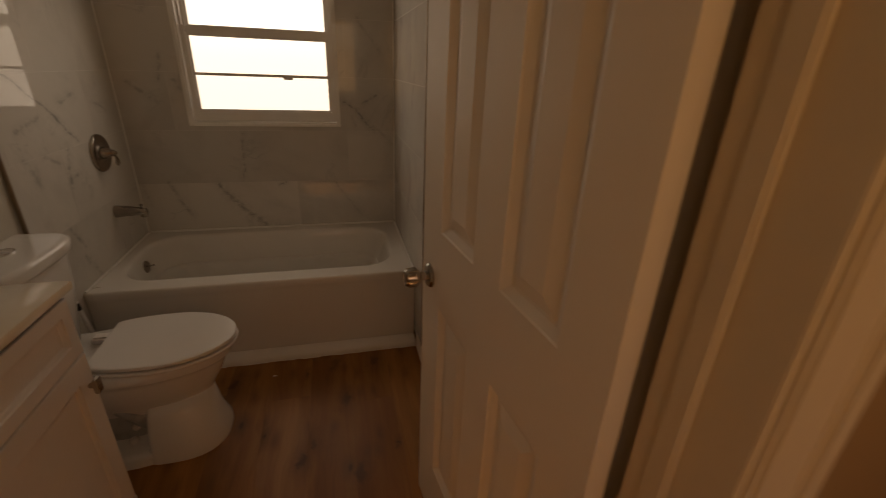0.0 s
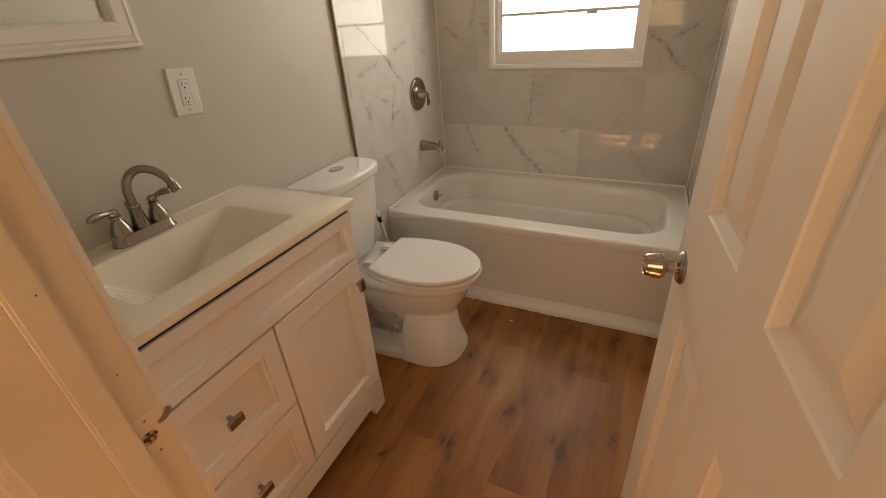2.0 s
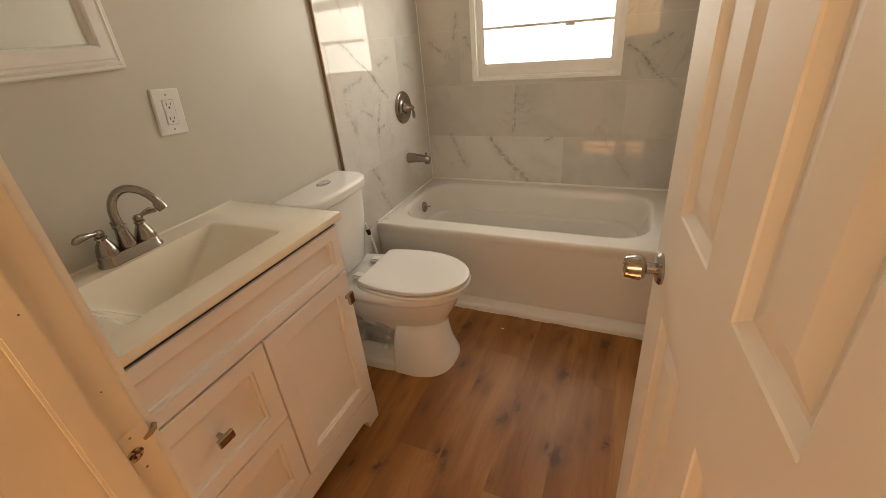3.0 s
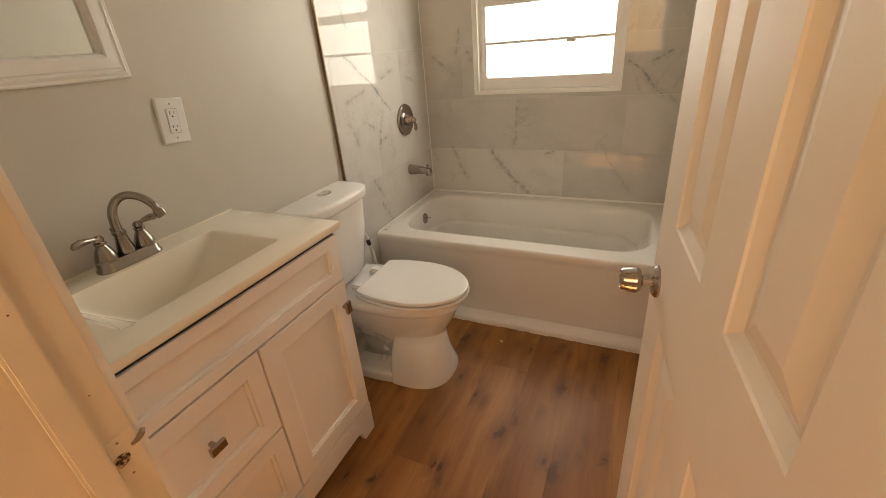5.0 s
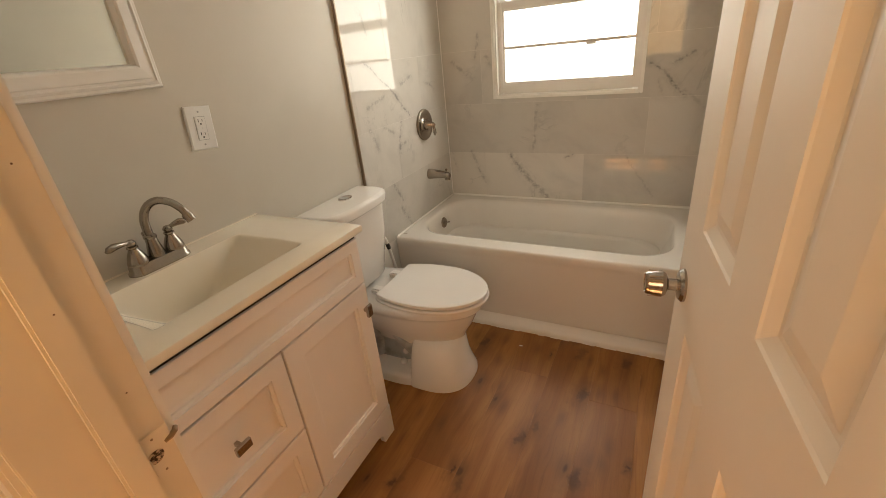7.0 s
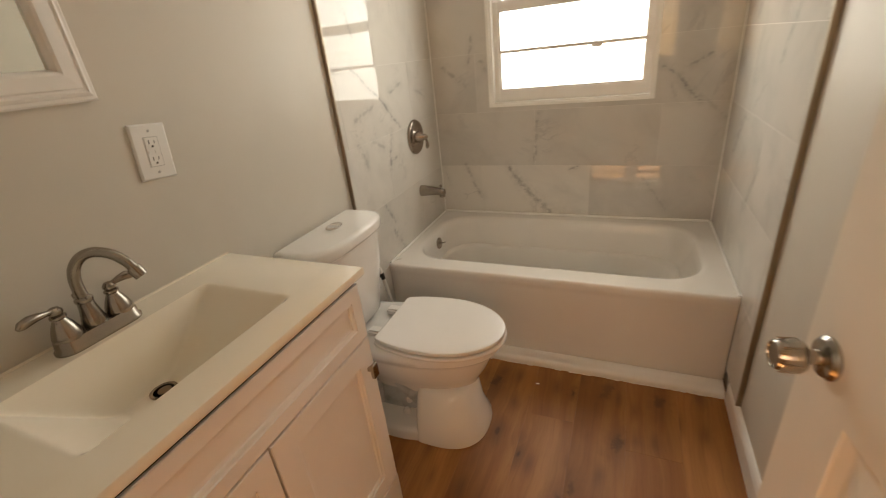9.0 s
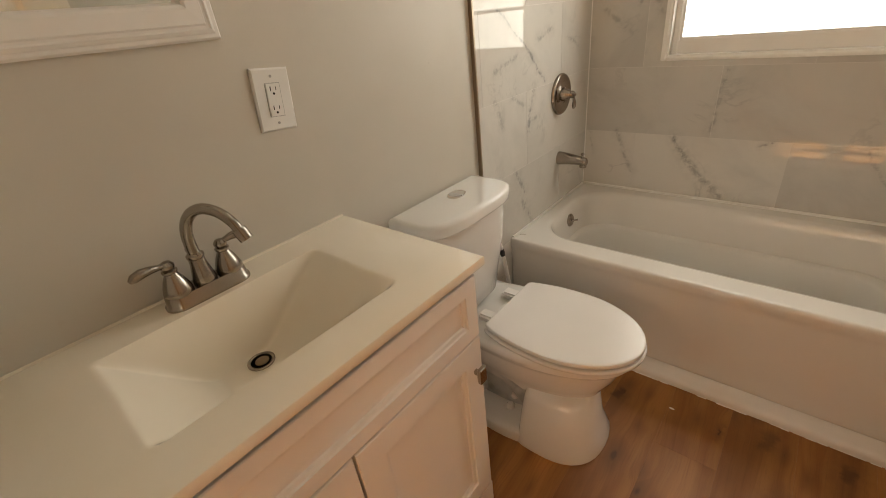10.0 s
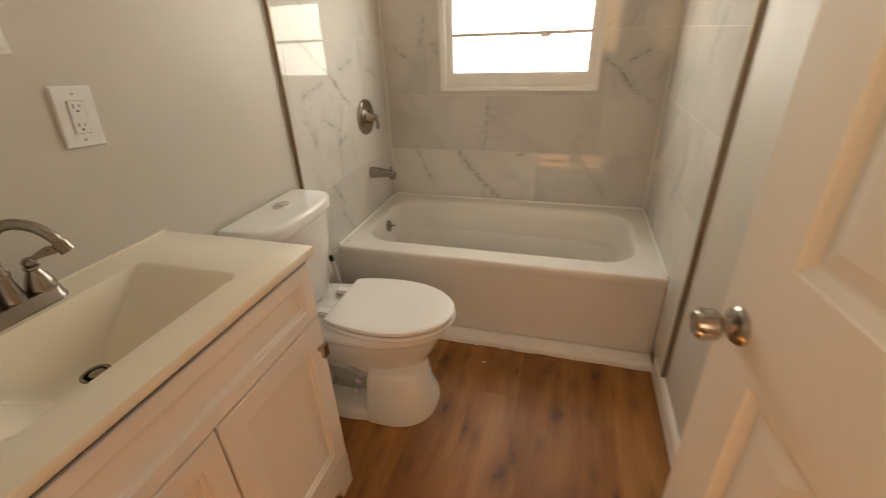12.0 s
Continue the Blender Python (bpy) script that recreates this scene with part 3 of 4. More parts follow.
# assumed hall window, unseen behind the walker; its bars shape the sun patch
hwin = tagged(new("window_2"), "assumed hall window, added to let warm sun onto the floor", "window", kind="structure")
for b in ((0.44, 0.48, -3.50, -3.44, 1.02, 1.88), (1.72, 1.76, -3.50, -3.44, 1.02, 1.88), (0.48, 1.72, -3.50, -3.44, 1.02, 1.06), (0.48, 1.72, -3.50, -3.44, 1.84, 1.88),
          (1.06, 1.18, -3.495, -3.445, 1.06, 1.84), (0.48, 1.06, -3.495, -3.445, 1.44, 1.49), (1.18, 1.72, -3.495, -3.445, 1.44, 1.49)):
    part("frame_bar", box(*b), M_TRIM, hwin)

# ---------------------------------------------------------------- bathtub
tub = thing("bathtub", "white enamel alcove bathtub with a plain apron", "bathtub")
TX0, TX1, TY0, TY1, TZ = 0.014, 1.474, -0.764, -0.001, 0.42


def tub_rings():
    inner = dict(x0=0.080, x1=1.385, y0=-0.655, y1=-0.085)

    def ins(d, z, r, right=0.0):
        return rounded_rect(inner["x0"] + d, inner["x1"] - d - right, inner["y0"] + d, inner["y1"] - d, r, z, 10)
    outer = [rounded_rect(TX0, TX1, TY0 + o, TY1, 0.004, z, 10) for o, z in ((0.006, 0.0), (0.006, 0.360), (0.005, 0.370), (0.002, 0.380), (0.0, 0.388), (0.0, 0.406), (0.002, 0.414), (0.006, 0.4185), (0.012, TZ), (0.016, TZ))]
    return outer + [ins(-0.018, TZ + 0.0002, 0.178), ins(-0.012, TZ, 0.175), ins(-0.004, TZ - 0.002, 0.172), ins(0.002, TZ - 0.006, 0.17), ins(0.008, TZ - 0.012, 0.165), ins(0.014, 0.36, 0.16),
                    ins(0.024, 0.255, 0.155, right=0.03), ins(0.040, 0.247, 0.15, right=0.05), ins(0.046, 0.236, 0.15, right=0.06),
                    ins(0.062, 0.14, 0.14, right=0.10), ins(0.085, 0.10, 0.13, right=0.13), ins(0.125, 0.085, 0.11, right=0.16)]


part("shell", loft(tub_rings(), cap0=False), M_TUB, tub, smooth=True, angle=50)
at = Matrix.Translation((0.095, -0.335, 0.345)) @ pose(0, 0, 0, 0, 84, 0)
ovf = part("overflow_plate", lathe([(0.033, 0), (0.033, 0.004), (0.028, 0.009), (0.010, 0.011), (0.001, 0.011)], at, 30), M_NICKEL, tub, "nickel overflow plate with trip lever", smooth=True)
part("trip_lever", tube([at @ Vector((0, 0, 0.010)), at @ Vector((0.002, 0.008, 0.020)), at @ Vector((0.004, 0.022, 0.030))], [0.004, 0.0035, 0.005]), M_NICKEL, ovf, smooth=True)
bm = tube([(TX0 + 0.004, y, TZ + 0.001) for y in (-0.75, -0.02)], 0.006, 8)
tube([(TX0 + 0.01, TY1 - 0.004, TZ + 0.001), (TX1 - 0.01, TY1 - 0.004, TZ + 0.001)], 0.009, 8, bm)
tube([(TX1 - 0.004, y, TZ + 0.001) for y in (-0.75, -0.02)], 0.006, 8, bm)
tube([(TL, -0.001, z) for z in (TZ, HEAD)], 0.004, 8, bm)
tube([(TR, -0.001, z) for z in (TZ, HEAD)], 0.004, 8, bm)
tagged(finish("caulk_line", bm, M_CAULK, smooth=True), "white caulk in the tub and tile corners", "caulk", kind="structure")

# shower valve and tub spout on the tiled wall
VY = -0.308
at = Matrix.Translation((TL, VY, 0.945)) @ pose(0, 0, 0, 0, 90, 0)
valve = thing("shower_valve", "brushed nickel shower valve with a lever handle", "shower valve")
part("escutcheon", lathe([(0.089, 0), (0.089, 0.006), (0.085, 0.012), (0.078, 0.014), (0.068, 0.010), (0.056, 0.006), (0.046, 0.007), (0.038, 0.012), (0.030, 0.014)], at, 48), M_NICKEL, valve, smooth=True, angle=60)
part("hub", lathe([(0.030, 0.012), (0.028, 0.026), (0.021, 0.040), (0.015, 0.052), (0.017, 0.056), (0.014, 0.064), (0.009, 0.068), (0.006, 0.074), (0.001, 0.076)], at, 30), M_NICKEL, valve, smooth=True)
part("lever", tube([at @ Vector(p) for p in ((0.0, 0, 0.060), (0.014, 0.002, 0.064), (0.030, 0.005, 0.066), (0.050, 0.008, 0.064), (0.062, 0.010, 0.060))],
                   [0.006, 0.0055, 0.0075, 0.0095, 0.005]), M_NICKEL, valve, smooth=True)
spout = thing("tub_spout", "brushed nickel tub spout with a diverter knob", "tub spout")
rings = []
for x, rz, ry, zc in ((TL, 0.031, 0.029, 0.650), (0.024, 0.031, 0.029, 0.650), (0.060, 0.027, 0.026, 0.651), (0.105, 0.022, 0.023, 0.649), (0.135, 0.020, 0.022, 0.646), (0.150, 0.018, 0.020, 0.643), (0.154, 0.012, 0.014, 0.642)):
    rings.append([(x, VY + ry * math.cos(2 * math.pi * k / 24), zc + rz * math.sin(2 * math.pi * k / 24)) for k in range(24)])
part("body", loft(rings), M_NICKEL, spout, smooth=True, angle=50)
part("outlet", lathe([(0.016, 0), (0.017, 0.012), (0.012, 0.02)], Matrix.Translation((0.136, VY, 0.618)), 20), M_NICKEL, spout, smooth=True)
part("diverter_knob", lathe([(0.004, 0), (0.004, 0.010), (0.008, 0.013), (0.008, 0.018), (0.003, 0.022)], Matrix.Translation((0.132, VY, 0.664)), 16), M_NICKEL, spout, smooth=True)

# ---------------------------------------------------------------- toilet
TC, TANK = -1.18, -1.221
toilet = thing("toilet", "white two-piece elongated toilet with its lid down", "toilet")


def d_ring(x0, x1, hw, z, n=12, e=3.2):
    """Flat at the wall, bowed at the front."""
    pts = [(x0, TANK - hw, z), (x0, TANK + hw, z)]
    for k in range(2 * n + 1):
        a = math.pi / 2 - math.pi * k / (2 * n)
        c, s = math.cos(a), math.sin(a)
        bx0 = x0 + (x1 - x0) * 0.45
        pts.append((bx0 + (x1 - bx0) * abs(c) ** (2 / e), TANK + hw * math.copysign(abs(s) ** (2 / e), s), z))
    return pts


part("tank", loft([d_ring(0.035, 0.150, 0.150, 0.395), d_ring(0.030, 0.165, 0.162, 0.410), d_ring(0.025, 0.190, 0.193, 0.62), d_ring(0.022, 0.198, 0.199, 0.752)]),
     M_CHINA, toilet, smooth=True, angle=60)
lid = part("tank_lid", loft([d_ring(0.016, 0.206, 0.207, 0.752), d_ring(0.014, 0.214, 0.214, 0.757), d_ring(0.014, 0.215, 0.215, 0.762), d_ring(0.014, 0.216, 0.216, 0.786), d_ring(0.015, 0.213, 0.213, 0.793),
                             d_ring(0.018, 0.206, 0.207, 0.797), d_ring(0.022, 0.200, 0.201, 0.799), d_ring(0.026, 0.194, 0.195, 0.7993), d_ring(0.05, 0.15, 0.15, 0.7998)]), M_CHINA, toilet, smooth=True, angle=70)
bt = part("flush_button", loft([[(0.090 + 0.026 * s * math.cos(a), TANK + 0.023 + 0.036 * s * math.sin(a), z) for a in [2 * math.pi * k / 28 for k in range(28)]]
                                for s, z in ((1.0, 0.7990), (1.0, 0.8035), (0.9, 0.8055))]), M_CHROME, toilet, "chrome dual flush button", smooth=True)
part("half_button", loft([[(0.090 + 0.021 * s * math.cos(a), TANK + 0.021 - 0.027 * s * abs(math.sin(a)), z) for a in [math.pi * k / 14 for k in range(15)]]
                          for s, z in ((1.0, 0.8053), (0.95, 0.807))]), M_GREYP, bt)
# bowl: rim, belly and front column
part("bowl", loft([egg(0.12, 0.586, TC, 0.104, 0.170), egg(0.11, 0.590, TC, 0.112, 0.195), egg(0.10, 0.606, TC, 0.128, 0.228), egg(0.08, 0.634, TC, 0.148, 0.275), egg(0.07, 0.655, TC, 0.160, 0.325), egg(0.065, 0.662, TC, 0.163, 0.344), egg(0.06, 0.675, TC, 0.170, 0.3475),
                   egg(0.06, 0.676, TC, 0.171, 0.362), egg(0.06, 0.680, TC, 0.172, 0.380), egg(0.07, 0.668, TC, 0.162, 0.3895)]), M_CHINA, toilet, smooth=True, angle=60)
BC = TC - 0.031
part("pedestal", loft([egg(0.378, 0.636, BC, 0.156, 0.0, back=6, front=2.5, mid=0.3), egg(0.378, 0.635, BC, 0.154, 0.020, back=6, front=2.5, mid=0.3), egg(0.378, 0.622, BC, 0.139, 0.06, back=6, front=2.4, mid=0.3),
                       egg(0.378, 0.609, BC, 0.125, 0.11, back=6, front=2.4, mid=0.3), egg(0.378, 0.597, BC + 0.015, 0.114, 0.165, back=6, front=2.2, mid=0.3), egg(0.378, 0.588, TC, 0.110, 0.20, back=5, mid=0.3)]),
     M_CHINA, toilet, smooth=True, angle=60)
part("foot", loft([egg(0.10, 0.56, BC, 0.160, 0.0, back=5), egg(0.10, 0.56, BC, 0.157, 0.030, back=5), egg(0.105, 0.55, BC, 0.150, 0.040, back=5), egg(0.12, 0.54, BC, 0.130, 0.044, back=5)]), M_CHINA, toilet, smooth=True, angle=50)
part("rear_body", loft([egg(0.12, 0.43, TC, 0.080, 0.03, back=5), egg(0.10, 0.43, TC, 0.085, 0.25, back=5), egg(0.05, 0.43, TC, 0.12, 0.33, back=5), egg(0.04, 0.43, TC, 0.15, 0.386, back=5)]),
     M_SIDE, toilet, "blotched grey recessed side", smooth=True, angle=60)
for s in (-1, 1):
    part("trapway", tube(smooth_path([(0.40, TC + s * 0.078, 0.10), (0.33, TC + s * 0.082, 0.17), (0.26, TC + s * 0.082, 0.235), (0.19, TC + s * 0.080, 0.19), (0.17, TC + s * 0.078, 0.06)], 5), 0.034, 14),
         M_SIDE, toilet, smooth=True)
    part("bolt_cap", lathe([(0.016, 0), (0.015, 0.010), (0.010, 0.017), (0.001, 0.019)], Matrix.Translation((0.315, TC + s * 0.098, 0.045)), 18), M_CHINA, toilet, smooth=True)
    part("side_bolt", lathe([(0.014, 0), (0.014, 0.020), (0.010, 0.026), (0.001, 0.027)], Matrix.Translation((0.335, TC + s * 0.080, 0.112)) @ pose(0, 0, 0, 90 if s < 0 else -90, 0, 0), 16), M_SEAT, toilet, smooth=True)
S0, S1, SW = 0.254, 0.707, 0.178


def cut_egg(d, z):
    """The seat's outline, inset by d, cut straight across at the hinges."""
    return [(max(S0 + d, x), y, zz) for x, y, zz in egg(S0 - 0.115 + d, S1 - d, TC, SW - d, z, n=72, back=2.2, mid=0.56)]


part("seat_ring", loft([cut_egg(0.05, 0.3890), cut_egg(0.026, 0.3890), cut_egg(0.022, 0.3945), cut_egg(0.004, 0.3945), cut_egg(0.0, 0.3965), cut_egg(-0.001, 0.4040), cut_egg(0.001, 0.4072), cut_egg(0.004, 0.4082), cut_egg(0.018, 0.4080), cut_egg(0.022, 0.4060), cut_egg(0.05, 0.4060)]), M_SEAT, toilet, smooth=True, angle=60)
part("seat_lid", loft([cut_egg(0.05, 0.4060 + 0.0002), cut_egg(0.026, 0.4062), cut_egg(0.022, 0.4160), cut_egg(0.006, 0.4160), cut_egg(0.0035, 0.4175), cut_egg(0.0035, 0.4255), cut_egg(0.0045, 0.4283), cut_egg(0.0075, 0.4300), cut_egg(0.011, 0.4302), cut_egg(0.06, 0.4306)]), M_SEAT, toilet, smooth=True, angle=28)
for s in (-1, 1):
    part("seat_hinge", box(0.196, 0.262, TC + s * 0.075 - 0.022, TC + s * 0.075 + 0.022, 0.388, 0.416, bevel=0.007, seg=3), M_SEAT, toilet, smooth=True)

# supply line
line = thing("water_supply_line", "white braided supply hose with a black collar", "supply hose")
pts = smooth_path([(0.085, -1.030, 0.470), (0.083, -0.985, 0.515), (0.082, -0.956, 0.505), (0.083, -0.938, 0.450), (0.084, -0.922, 0.385), (0.083, -0.900, 0.295), (0.078, -0.878, 0.225), (0.062, -0.866, 0.175), (0.045, -0.862, 0.165)], 6)
part("hose", tube(pts, 0.0085, 12), M_HOSE, line, smooth=True)
part("collar", tube([(0.0828, -0.9455, 0.474), (0.083, -0.940, 0.456), (0.0833, -0.936, 0.441)], [0.0098, 0.0110, 0.0096], 12), M_BLACK, line, smooth=True)
sv = part("stop_valve", lathe([(0.022, 0), (0.022, 0.003), (0.009, 0.006), (0.009, 0.04), (0.012, 0.042), (0.012, 0.055)], Matrix.Translation((TL, -0.862, 0.155)) @ pose(0, 0, 0, 0, 90, 0), 18), M_CHROME, line, smooth=True)
part("valve_handle", box(0.066, 0.076, -0.879, -0.845, 0.143, 0.167, bevel=0.005), M_CHROME, sv)

# ---------------------------------------------------------------- vanity
VX, VY0, VY1 = 0.433, -2.335, -1.598   # carcass front, near end, far end
vanity = thing("vanity_cabinet", "white shaker vanity cabinet with door and two drawers", "vanity cabinet")
part("side_panel", box(0.004, VX, VY1 - 0.016, VY1, 0.0, 0.838, bevel=0.001), M_CAB, vanity)
part("side_panel", box(0.004, VX, VY0, VY0 + 0.016, 0.0, 0.838, bevel=0.001), M_CAB, vanity)
part("back_panel", box(0.004, 0.012, VY0 + 0.016, VY1 - 0.016, 0.05, 0.838), M_CAB, vanity)
part("bottom_panel", box(0.012, VX - 0.02, VY0 + 0.016, VY1 - 0.016, 0.10, 0.116), M_CAB, vanity)
# dark panel and strip put the shade of the gaps into the colour
part("inner_face", box(VX - 0.018, VX - 0.001, VY0 + 0.016, VY1 - 0.016, 0.14, 0.832), M_DARK, vanity, "dark shadow line behind the fronts")
part("shadow_gap", box(VX - 0.001, VX + 0.013, VY0 + 0.004, VY1 - 0.003, 0.8295, 0.8435), M_DARK, vanity, "dark strip standing for shade under the counter")
# arched plinth with bracket feet
bm = bmesh.new()
ya, yb = VY0, VY1
outline = [(ya, 0.0), (ya + 0.062, 0.0), (ya + 0.070, 0.040), (ya + 0.095, 0.052), (yb - 0.095, 0.052), (yb - 0.070, 0.040), (yb - 0.062, 0.0), (yb, 0.0), (yb, 0.136), (ya, 0.136)]
loft([[(x, y, z) for y, z in outline] for x in (VX - 0.0005, VX + 0.020)], bm)
part("plinth", bm, M_CAB, vanity)
part("filler_stile", box(VX, VX + 0.003, VY1 - 0.012, VY1 - 0.0005, 0.137, 0.836), M_CAB, vanity)


def front(name, y0, y1, z0, z1, rail, parent=vanity, **kw):
    bm = panel_front(y1 - y0, z1 - z0, rail, **kw)
    bmesh.ops.transform(bm, matrix=Matrix.Translation((VX + 0.020, y0, z0)), verts=bm.verts)
    return part(name, bm, M_CAB, parent)


front("false_front", VY0 + 0.002, VY1 - 0.002, 0.676, 0.832, 0.036)
cdoor = front("cabinet_door", -1.966, VY1 - 0.002, 0.140, 0.670, 0.058)
dr1 = front("drawer", VY0 + 0.002, -1.972, 0.405, 0.670, 0.050)
dr2 = front("drawer", VY0 + 0.002, -1.972, 0.140, 0.399, 0.050)


def bar_knob(parent, y, z, turn):
    """A small flared square pull on a short post."""
    m = Matrix.Translation((VX + 0.020, y, z)) @ pose(0, 0, 0, turn, 0, 0)
    bm = box(-0.008, 0.014, -0.005, 0.005, -0.005, 0.005)
    w, h = 0.021, 0.011
    loft([[(x, a * w * s, b * h * s) for a, b in ((-1, -1), (1, -1), (1, 1), (-1, 1))] for x, s in ((0.012, 0.8), (0.016, 1.0), (0.023, 1.0), (0.025, 0.92))], bm)
    bmesh.ops.transform(bm, matrix=m, verts=bm.verts)
    part("pull", bm, M_STEEL, parent, "small satin steel pull")


bar_knob(dr1, -2.155, 0.540, 0)
bar_knob(dr2, -2.155, 0.270, 0)
bar_knob(cdoor, -1.628, 0.585, 90)

# countertop with its moulded basin
CX, CY0, CY1, CZ = 0.461, -2.354, -1.574, 0.868
BX0, BX1, BY0, BY1 = 0.096, 0.373, -2.185, -1.735
DX, DY = 0.178, -1.962
top = thing("countertop", "cream cultured marble vanity top with moulded basin", "countertop")


def basin_depth(x, y):
    a = min(1.0, max(0.0, (x - BX0) / 0.055))
    b = min(1.0, max(0.0, (BX1 - x) / 0.075))
    c = min(1.0, max(0.0, (BY1 - y) / 0.205))
    d = min(1.0, max(0.0, (y - BY0) / 0.150))
    k = 0.06
    vals = [a, b, c, d]
    low = -k * math.log(sum(math.exp(-v / k) for v in vals)) if min(vals) > 0 else 0.0
    low = max(0.0, min(1.0, low))
    return 0.140 * (math.sqrt(low * low + 0.0012) - 0.0346) / 0.966


bm = bmesh.new()
nx, ny = 64, 96
xs = sorted(set([0.002, 0.05, CX - 0.004] + [BX0 - 0.004, BX1 + 0.004] + [BX0 + (BX1 - BX0) * i / nx for i in range(nx + 1)]))
ys = sorted(set([CY0 + 0.004, CY1 - 0.004] + [BY0 - 0.004, BY1 + 0.004] + [BY0 + (BY1 - BY0) * i / ny for i in range(ny + 1)]))
rows = [[bm.verts.new((x, y, CZ - basin_depth(x, y))) for y in ys] for x in xs]
for a, b in zip(rows, rows[1:]):
    for j in range(len(ys) - 1):
        bm.faces.new((a[j], b[j], b[j + 1], a[j + 1]))
rim = [r[0] for r in rows] + rows[-1][1:] + [r[-1] for r in rows[-2::-1]] + rows[0][-2:0:-1]
prev = rim
for grow, z in ((0.003, CZ - 0.0015), (0.004, CZ - 0.005), (0.004, CZ - 0.020), (0.001, CZ - 0.024)):
    cur = []
    for v in rim:
        x = v.co.x + (grow if abs(v.co.x - (CX - 0.004)) < 1e-6 else 0)
        y = v.co.y + (grow if abs(v.co.y - (CY1 - 0.004)) < 1e-6 else -grow if abs(v.co.y - (CY0 + 0.004)) < 1e-6 else 0)
        cur.append(bm.verts.new((x, y, z)))
    for k in range(len(rim)):
        bm.faces.new((prev[k], prev[(k + 1) % len(rim)], cur[(k + 1) % len(rim)], cur[k]))
    prev = cur
slab = part("slab_with_basin", bm, M_TOP, top, smooth=True, angle=40)
dz = CZ - min(basin_depth(DX + 0.026 * math.cos(k), DY + 0.026 * math.sin(k)) for k in range(12))
dr = part("drain", lathe([(0.027, -0.004), (0.027, 0.002), (0.0245, 0.0032), (0.0205, 0.0015), (0.0200, -0.002)], Matrix.Translation((DX, DY, dz)), 32), M_NICKEL, top, "nickel pop-up drain ring", smooth=True)
part("drain_opening", lathe([(0.0203, 0.0012), (0.001, 0.0012)], Matrix.Translation((DX, DY, dz + 0.0002)), 28), M_SLOT, dr)
part("stopper", lathe([(0.0135, 0.0012), (0.0135, 0.0022), (0.0115, 0.0032), (0.001, 0.0036)], Matrix.Translation((DX + 0.002, DY + 0.001, dz + 0.0002)), 24), M_EDGE, dr, "dull dark metal stopper", smooth=True)
tagged(finish("caulk_strip", box(0.0006, 0.006, CY0 + 0.004, CY1 - 0.004, CZ - 0.004, CZ + 0.0045, bevel=0.0015), M_TOP), "cream caulk between counter and wall", "caulk", kind="structure")

# ---------------------------------------------------------------- faucet
FX, FY = 0.052, -1.962
faucet = thing("faucet", "brushed nickel centerset faucet with gooseneck spout", "faucet")


def stadium(hx, hy, z):
    return rounded_rect(FX - hx, FX + hx, FY - hy, FY + hy, hx * 0.98, z, 8)


part("base_plate", loft([stadium(0.030, 0.084, CZ - 0.0005), stadium(0.030, 0.084, CZ + 0.006), stadium(0.0265, 0.080, CZ + 0.010), stadium(0.0255, 0.079, CZ + 0.024), stadium(0.023, 0.076, CZ + 0.028)]),
     M_NICKEL, faucet, smooth=True, angle=50)
bell = [(0.0255, 0.0), (0.0265, 0.004), (0.0265, 0.008), (0.0235, 0.020), (0.0185, 0.034), (0.013, 0.045), (0.0115, 0.049), (0.014, 0.052), (0.014, 0.056), (0.010, 0.059)]
part("spout_hub", lathe([(0.022, 0), (0.0225, 0.006), (0.019, 0.022), (0.0155, 0.040), (0.0145, 0.052), (0.0165, 0.055), (0.0165, 0.060), (0.012, 0.064)], Matrix.Translation((FX, FY, CZ + 0.026)), 26), M_NICKEL, faucet, smooth=True)
neck = [(0, 0.085), (0, 0.108), (0.003, 0.132), (0.014, 0.156), (0.034, 0.174), (0.060, 0.180), (0.088, 0.171), (0.108, 0.152), (0.118, 0.133)]
SX, SY = math.cos(radians(30)), math.sin(radians(30))
path = smooth_path([(FX + u * SX, FY + u * SY, CZ + h) for u, h in neck], 6)
spt = part("gooseneck", tube(path, [0.0115 - 0.002 * i / len(path) for i in range(len(path))], 18), M_NICKEL, faucet, smooth=True)
e0, e1 = path[-1], path[-1] + (path[-1] - path[-3]).normalized() * 0.018
part("aerator", tube([e0 - (e1 - e0) * 0.3, e0, e1], [0.0125, 0.0135, 0.0125], 18), M_NICKEL, spt, smooth=True)
for s in (-1, 1):
    hy = FY + s * 0.051
    hd = part("handle", lathe(bell, Matrix.Translation((FX, hy, CZ + 0.025)) @ Matrix.Diagonal((1, 1, 0.92, 1)), 26), M_NICKEL, faucet, smooth=True)
    part("finial", lathe([(0.009, 0), (0.0125, 0.005), (0.0125, 0.010), (0.008, 0.016), (0.001, 0.018)], Matrix.Translation((FX, hy, CZ + 0.078)), 20), M_NICKEL, hd, smooth=True)
    out = [(0, 0.088), (0.015, 0.091), (0.028, 0.094), (0.044, 0.096), (0.058, 0.094), (0.066, 0.091)]
    part("lever", tube([(FX + 0.25 * u, hy + (0.72 if s > 0 else -1.0) * u, CZ + h) for u, h in out], [0.006, 0.0055, 0.0075, 0.0095, 0.009, 0.004], 14), M_NICKEL, hd, smooth=True)
